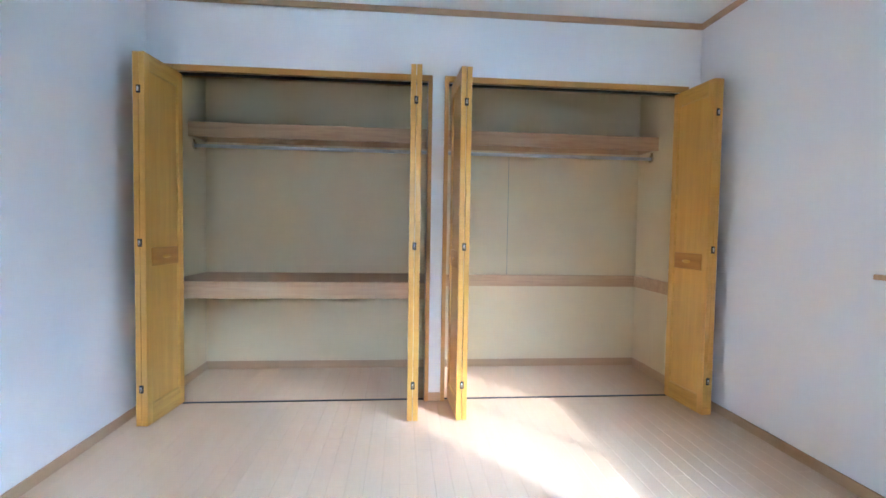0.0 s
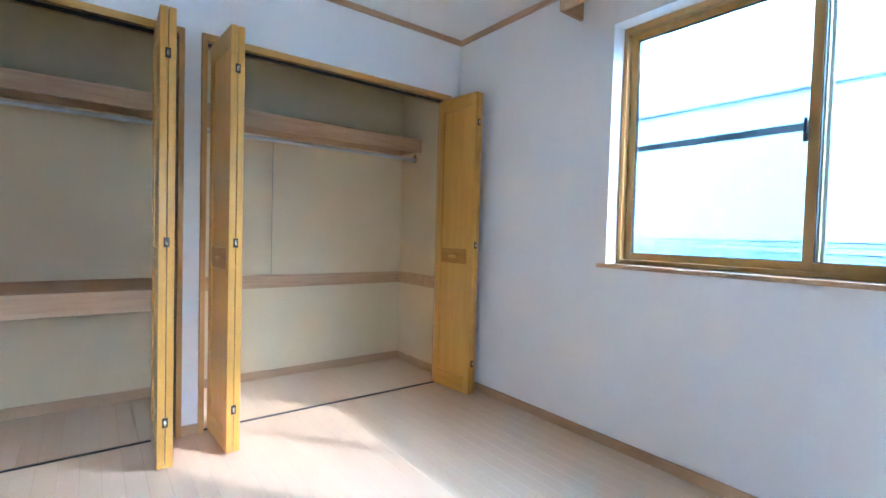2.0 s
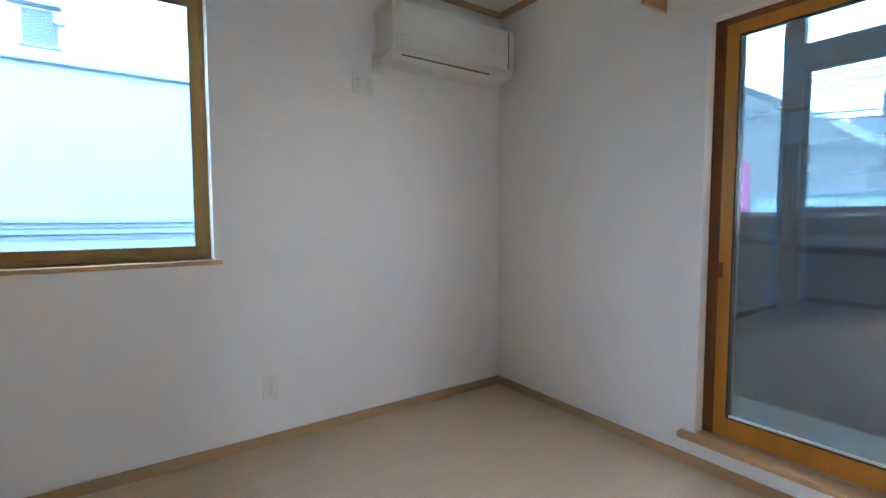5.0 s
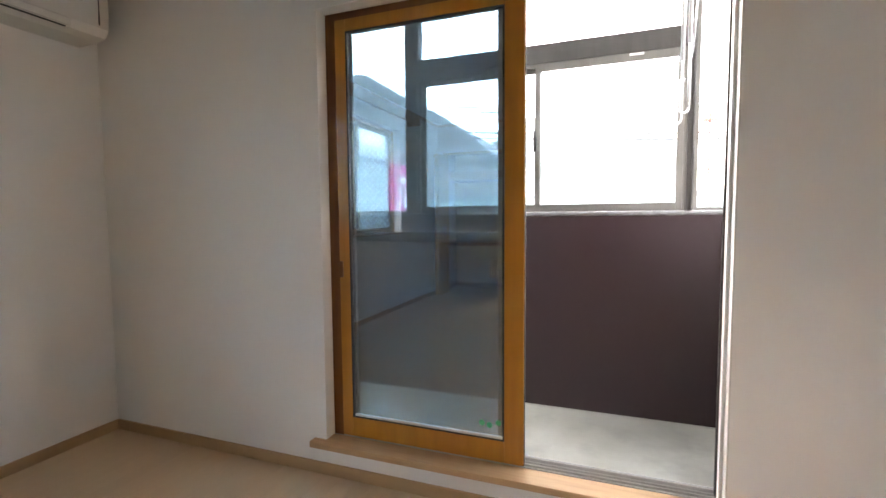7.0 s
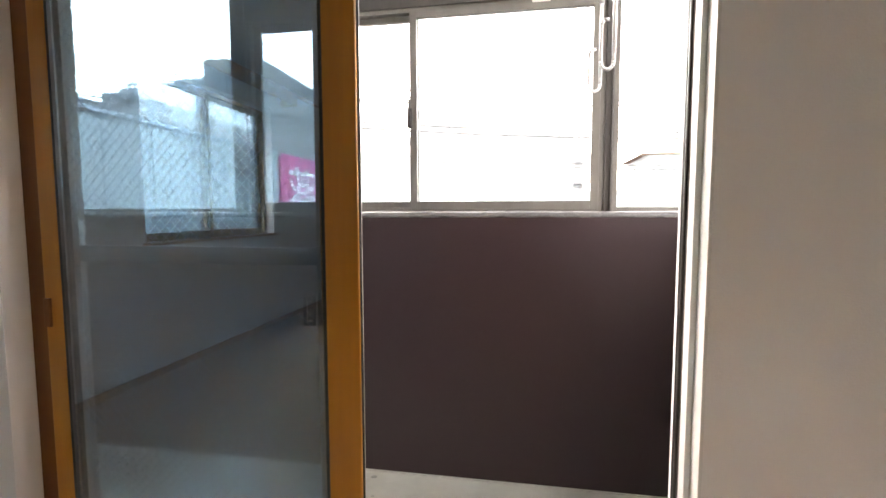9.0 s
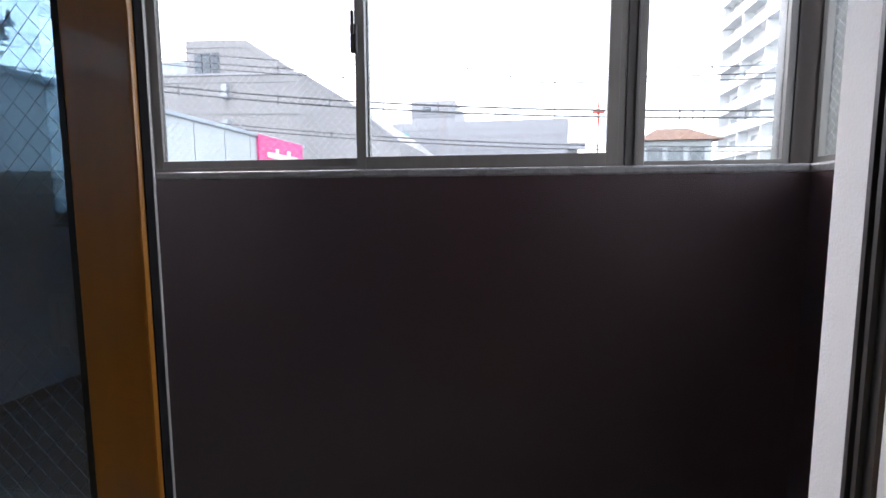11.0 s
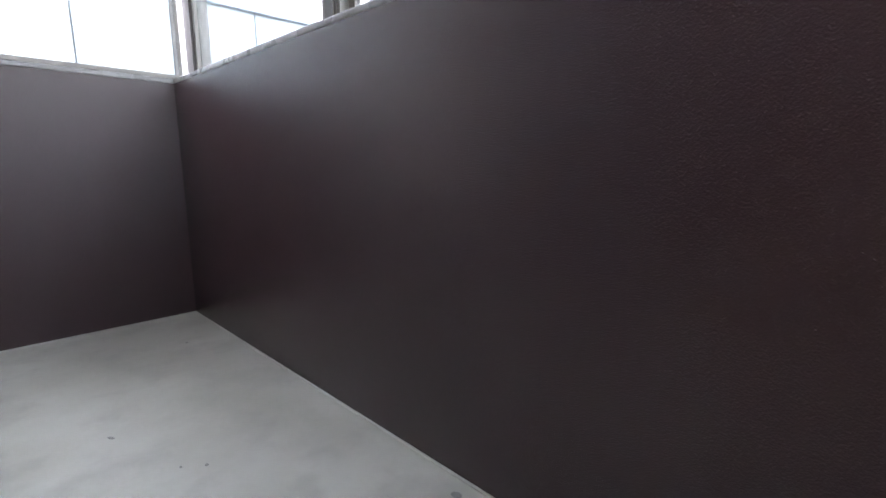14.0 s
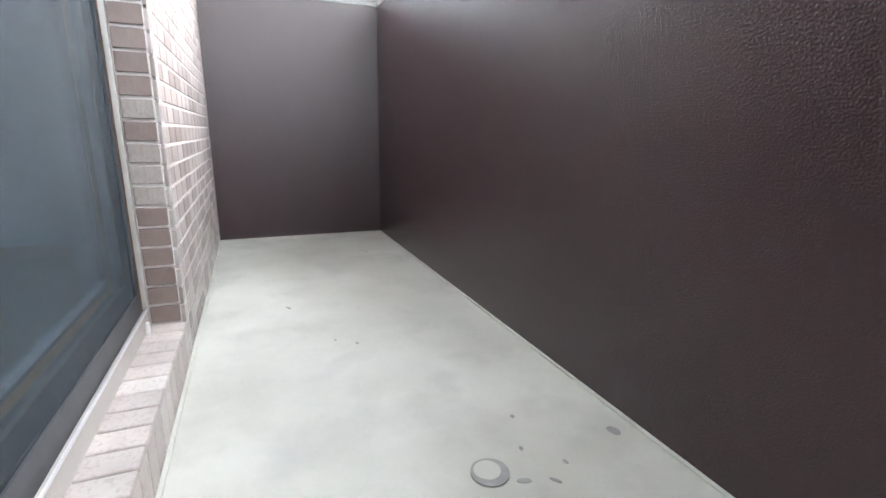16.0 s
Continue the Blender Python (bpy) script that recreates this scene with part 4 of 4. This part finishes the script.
# high apartment block with rows of balconies
ap = thing("apartment_block", (-36, -55, GZ), "tall white apartment block with rows of balconies", "building")
boxes("wall", FACADE_WHITE, ap, ((-46, -79.5, GZ), (-31.6, -34, 48)))
for k in range(15):
    z = GZ + 3.15 * k + 1.2
    bl = boxes("balcony", FACADE_WHITE, ap, ((-31.6, -79.5, z), (-30.0, -34, z + .35)), ((-30.25, -79.5, z + .35), (-30.0, -34, z + .75)))
    boxes("rail_glass", RAIL_GLASS, bl, ((-30.15, -79.3, z + .75), (-30.08, -34.2, z + 1.35)))
    for j in range(7):
        y = -79.0 + 6.45 * j
        boxes("divider", FACADE_WHITE, bl, ((-31.6, y, z + .35), (-30.2, y + .25, z + 3.15)))
        boxes("window", FAR_PANE, bl, ((-31.62, y + 1.2, z + .4), (-31.55, y + 4.6, z + 2.5)))

# small hip-roofed house
hs = thing("small_house", (-13.5, -40, GZ), "small white house with a brown hipped roof", "house")
boxes("wall", HOUSE_WHITE, hs, ((-13.9, -44, GZ), (-9.3, -37, 5.35)))
bm = bmesh.new()
base = [bm.verts.new(v) for v in ((-14.5, -44.6, 5.35), (-8.7, -44.6, 5.35), (-8.7, -36.4, 5.35), (-14.5, -36.4, 5.35))]
ridge = [bm.verts.new(v) for v in ((-13.0, -39.5, 6.55), (-10.9, -39.5, 6.55))]
bm.faces.new(base)
for f in ((base[0], base[1], ridge[1], ridge[0]), (base[1], base[2], ridge[1]), (base[2], base[3], ridge[0], ridge[1]), (base[3], base[0], ridge[0])):
    bm.faces.new(f)
bmesh.ops.recalc_face_normals(bm, faces=bm.faces)
part("roof", bm, ROOF_BROWN, hs)
for x in (-13.4, -12.0, -10.6):
    w = boxes("window", DARK_GLASS, hs, ((x, -37.05, 3.6), (x + 1.0, -36.95, 4.85)))
    boxes("frame", HOUSE_PALE, w, *frame_boxes("y", (x - .06, 3.54), (x + 1.06, 4.91), -36.96, -36.9, .07, .07, .07, .07))
for k, y in enumerate((-38.5, -41.0)):
    boxes("window", DARK_GLASS, hs, ((-9.35, y - 1.2, 3.6), (-9.25, y, 4.85)))

# roof mast on the far roofs
ms = thing("roof_mast", (-17.4, -50, GZ), "lattice mast standing behind the small house", "mast")
for dx in (-.5, .5):
    boxes("leg", POLE, ms, ((-17.4 + dx - .06, -50.06, GZ), (-17.4 + dx + .06, -49.94, 11.8)))
for k in range(9):
    z = 4.5 + k * .9
    boxes("rung", POLE, ms, ((-17.4 - .5, -50.05, z), (-17.4 + .5, -49.95, z + .08)))
rm = thing("radio_mast", (-11.4, -70, GZ), "slim red and white radio mast far off", "mast")
for k in range(6):
    boxes("section", RED if k % 2 else HOUSE_WHITE, rm, ((-11.55, -70.15, GZ + 3 * k), (-11.25, -69.85, GZ + 3 * k + 3)))
boxes("platform", RED, rm, ((-12.2, -70.5, GZ + 16.6), (-10.6, -69.5, GZ + 16.9)))

# utility pole and wires
up = thing("utility_pole", (11.45, -10.2, GZ), "grey utility pole with cross arms and insulators", "utility pole")
bm = bmesh.new()
rod(bm, (11.45, -10.2, GZ), (11.45, -10.2, 5.2), .16, 14, .11)
part("pole", bm, POLE, up, smooth=True)
for z, ln in ((4.9, 1.1), (4.62, .9), (4.3, .7)):
    arm = boxes("cross_arm", POLE, up, ((11.45 - ln, -10.26, z), (11.45 + ln, -10.14, z + .1)))
    for k in (-.9, -.45, .45, .9):
        bm = bmesh.new()
        rod(bm, (11.45 + k * ln, -10.2, z + .1), (11.45 + k * ln, -10.2, z + .32), .05, 8, .03)
        part("insulator", bm, CABLE, arm, smooth=True)
bm = bmesh.new()
rod(bm, (11.73, -10.5, 2.9), (11.73, -10.5, 3.6), .22, 14)
part("transformer", bm, POLE, up, smooth=True)


def wire(name, a, b, sag, r, label, clips=()):
    """A sagging line between two points, with dark clips at the given shares of its length."""
    t = thing(name, a, label, "power line", "overhead lines")

    def at(f):
        p = Vector(a).lerp(Vector(b), f)
        p.z -= sag * 4 * f * (1 - f)
        return p
    bm = bmesh.new()
    for k in range(20):
        rod(bm, at(k / 20), at((k + 1) / 20), r, 6)
    part("line", bm, CABLE, t, smooth=True)
    for f in clips:
        p = at(f)
        boxes("spacer", CABLE, t, ((p.x - .012, p.y - .012, p.z - .05), (p.x + .012, p.y + .012, p.z + .05)), bevel=.004)


for k, (za, zb) in enumerate(((4.93, 4.12), (4.76, 4.00), (4.64, 3.93))):
    wire("power_line", (11.45, -10.2, za), (-16, -10.8, zb), 1.05, .012, "thin overhead power line across the street", [.21 + .05 * k, .40 + .03 * k, .56 + .02 * k, .74])
for za in (4.19, 4.07):
    wire("cable_bundle", (11.45, -10.2, za), (-16, -10.6, za - 1.16), .90, .019, "thick overhead cable bundle across the street", [.04 * k + .02 for k in range(24)])
for za in (3.54, 3.46):
    wire("power_line", (11.45, -10.2, za), (-16, -10.8, za - 1.03), .94, .012, "low overhead cable across the street", [.3])

# ---- pieces: tiles and floor boards ----
def shared_box(name, size, bevel, mat):
    bm = bmesh.new()
    cut(bm, (0, 0, 0), size)
    if bevel:
        bmesh.ops.bevel(bm, geom=bm.edges[:], offset=bevel, segments=1, affect='EDGES')
    me = bpy.data.meshes.new(name)
    bm.to_mesh(me)
    bm.free()
    me.materials.append(mat)
    return me


def piece(name, me, place, parent):
    ob = new(name, me)
    ob.parent = parent
    ob.location = Vector(place) - ORIGIN[parent]
    return ob


PH, PL = .0426, .0935
tiles = structure("tiled_wall", MORTAR, ((.652, HY + .002, BF), (BX1, HY + .008, 2.61)), ((BX0, HY + .002, BF), (DX0 - .012, HY + .008, 2.61)), label="house wall faced with small mauve tiles", category="wall")
face_tile = shared_box("tile", (PL - .006, .009, PH - .006), .0015, TILE)
bm_rest = bmesh.new()
verts_rest = []
x = .644
col = 0
while x < BX1 - .01:
    w = min(PL, BX1 - x)
    k = 0
    while BF + k * PH < 2.55:
        z = BF + k * PH
        if z < 1.0 and w > PL - .001:
            piece("tile", face_tile, (x + .003, HY - .003, z + .003), tiles)
        else:
            verts_rest.append(((x + .003, HY - .003, z + .003), (x + w - .003, HY + .006, z + PH - .003)))
        k += 1
    x += PL
x = BX0
while x < DX0 - .02:
    w = min(PL, DX0 - .012 - x)
    k = 0
    while BF + k * PH < 2.55:
        z = BF + k * PH
        verts_rest.append(((x + .003, HY - .003, z + .003), (x + w - .003, HY + .006, z + PH - .003)))
        k += 1
    x += PL


def many_boxes(pairs):
    vs, fs = [], []
    for a, b in pairs:
        n = len(vs)
        vs += [(x_, y_, z_) for x_ in (a[0], b[0]) for y_ in (a[1], b[1]) for z_ in (a[2], b[2])]
        fs += [tuple(n + i for i in f) for f in ((0, 1, 3, 2), (4, 6, 7, 5), (0, 4, 5, 1), (2, 3, 7, 6), (0, 2, 6, 4), (1, 5, 7, 3))]
    me = bpy.data.meshes.new("tiles")
    me.from_pydata(vs, [], fs)
    return me


me = many_boxes(verts_rest)
me.materials.append(TILE)
rest = new("upper_tiles", me)
rest.parent = tiles
tagged(rest, kind="stuff")

# tiles of the door reveal, dark and pale by turns, and of the sill
reveal = structure("tiled_reveal", MORTAR, ((.646, HY + .004, DZ0 - .036), (.658, DF - .0505, DZ1)), label="tiled return beside the balcony door", category="wall")
ret = [shared_box("tile", (.009, .055, PH - .006), .0012, m) for m in (TILE_PALE, TILE_DARK)]
k = 0
pick = random.Random(4)
while TS + .010 + k * PH < 1.9:
    piece("tile", ret[pick.random() < .45], (.640, HY + .006, TS + .010 + k * PH + .003), reveal)
    k += 1
sill = structure("tiled_sill", MORTAR, ((DX0, HY + .004, BF), (.652, DF - .0505, TS)), label="tiled step under the balcony door", category="step")
structure("sealant", MORTAR, ((DX0, DF - .074, TS - .002), (.640, DF - .059, DZ0 - .030)), label="pale sealant along the door frame", category="trim", bevel=.004)
boxes("drain_clip", PLASTIC, dr, ((.592, DF - .066, DZ0 - .026), (.606, DF - .059, DZ0 + .002)), bevel=.002, label="small white drain clip")
top_tile = shared_box("tile", (.046, .070, .009), .0015, SILL_TILE)
low_tile = shared_box("tile", (.046, .009, TS - BF), .0012, SILL_TILE)
x = .644 - .05
while x > DX0:
    piece("tile", top_tile, (x + .002, HY - .004, TS), sill)
    piece("tile", low_tile, (x + .002, HY - .004, BF + .001), sill)
    x -= .05

floor = structure("floor", GROOVE, ((W_, S_, -.02), (E_, N_ + .012, -.003)), ((W_, N_ + .012, -.02), (E_, BACK, -.003)), label="pale maple floor boards laid towards the closets", category="floor")
BW, BL = .0757, 1.818
boards = {}
x, c = W_, 0
while x < E_ - .002:
    w = round(min(BW, E_ - x), 4)
    y = S_ - (c % 4) * BL / 4
    while y < BACK:
        a, b = max(y, S_), min(y + BL, BACK)
        if b - a > .01:
            key = (w, round(b - a, 3))
            if key not in boards:
                boards[key] = shared_box("board", (w - .0005, b - a - .0005, .018), .0003, FLOOR)
            piece("board", boards[key], (x + .00025, a + .00025, -.018), floor)
        y += BL
    x += BW
    c += 1
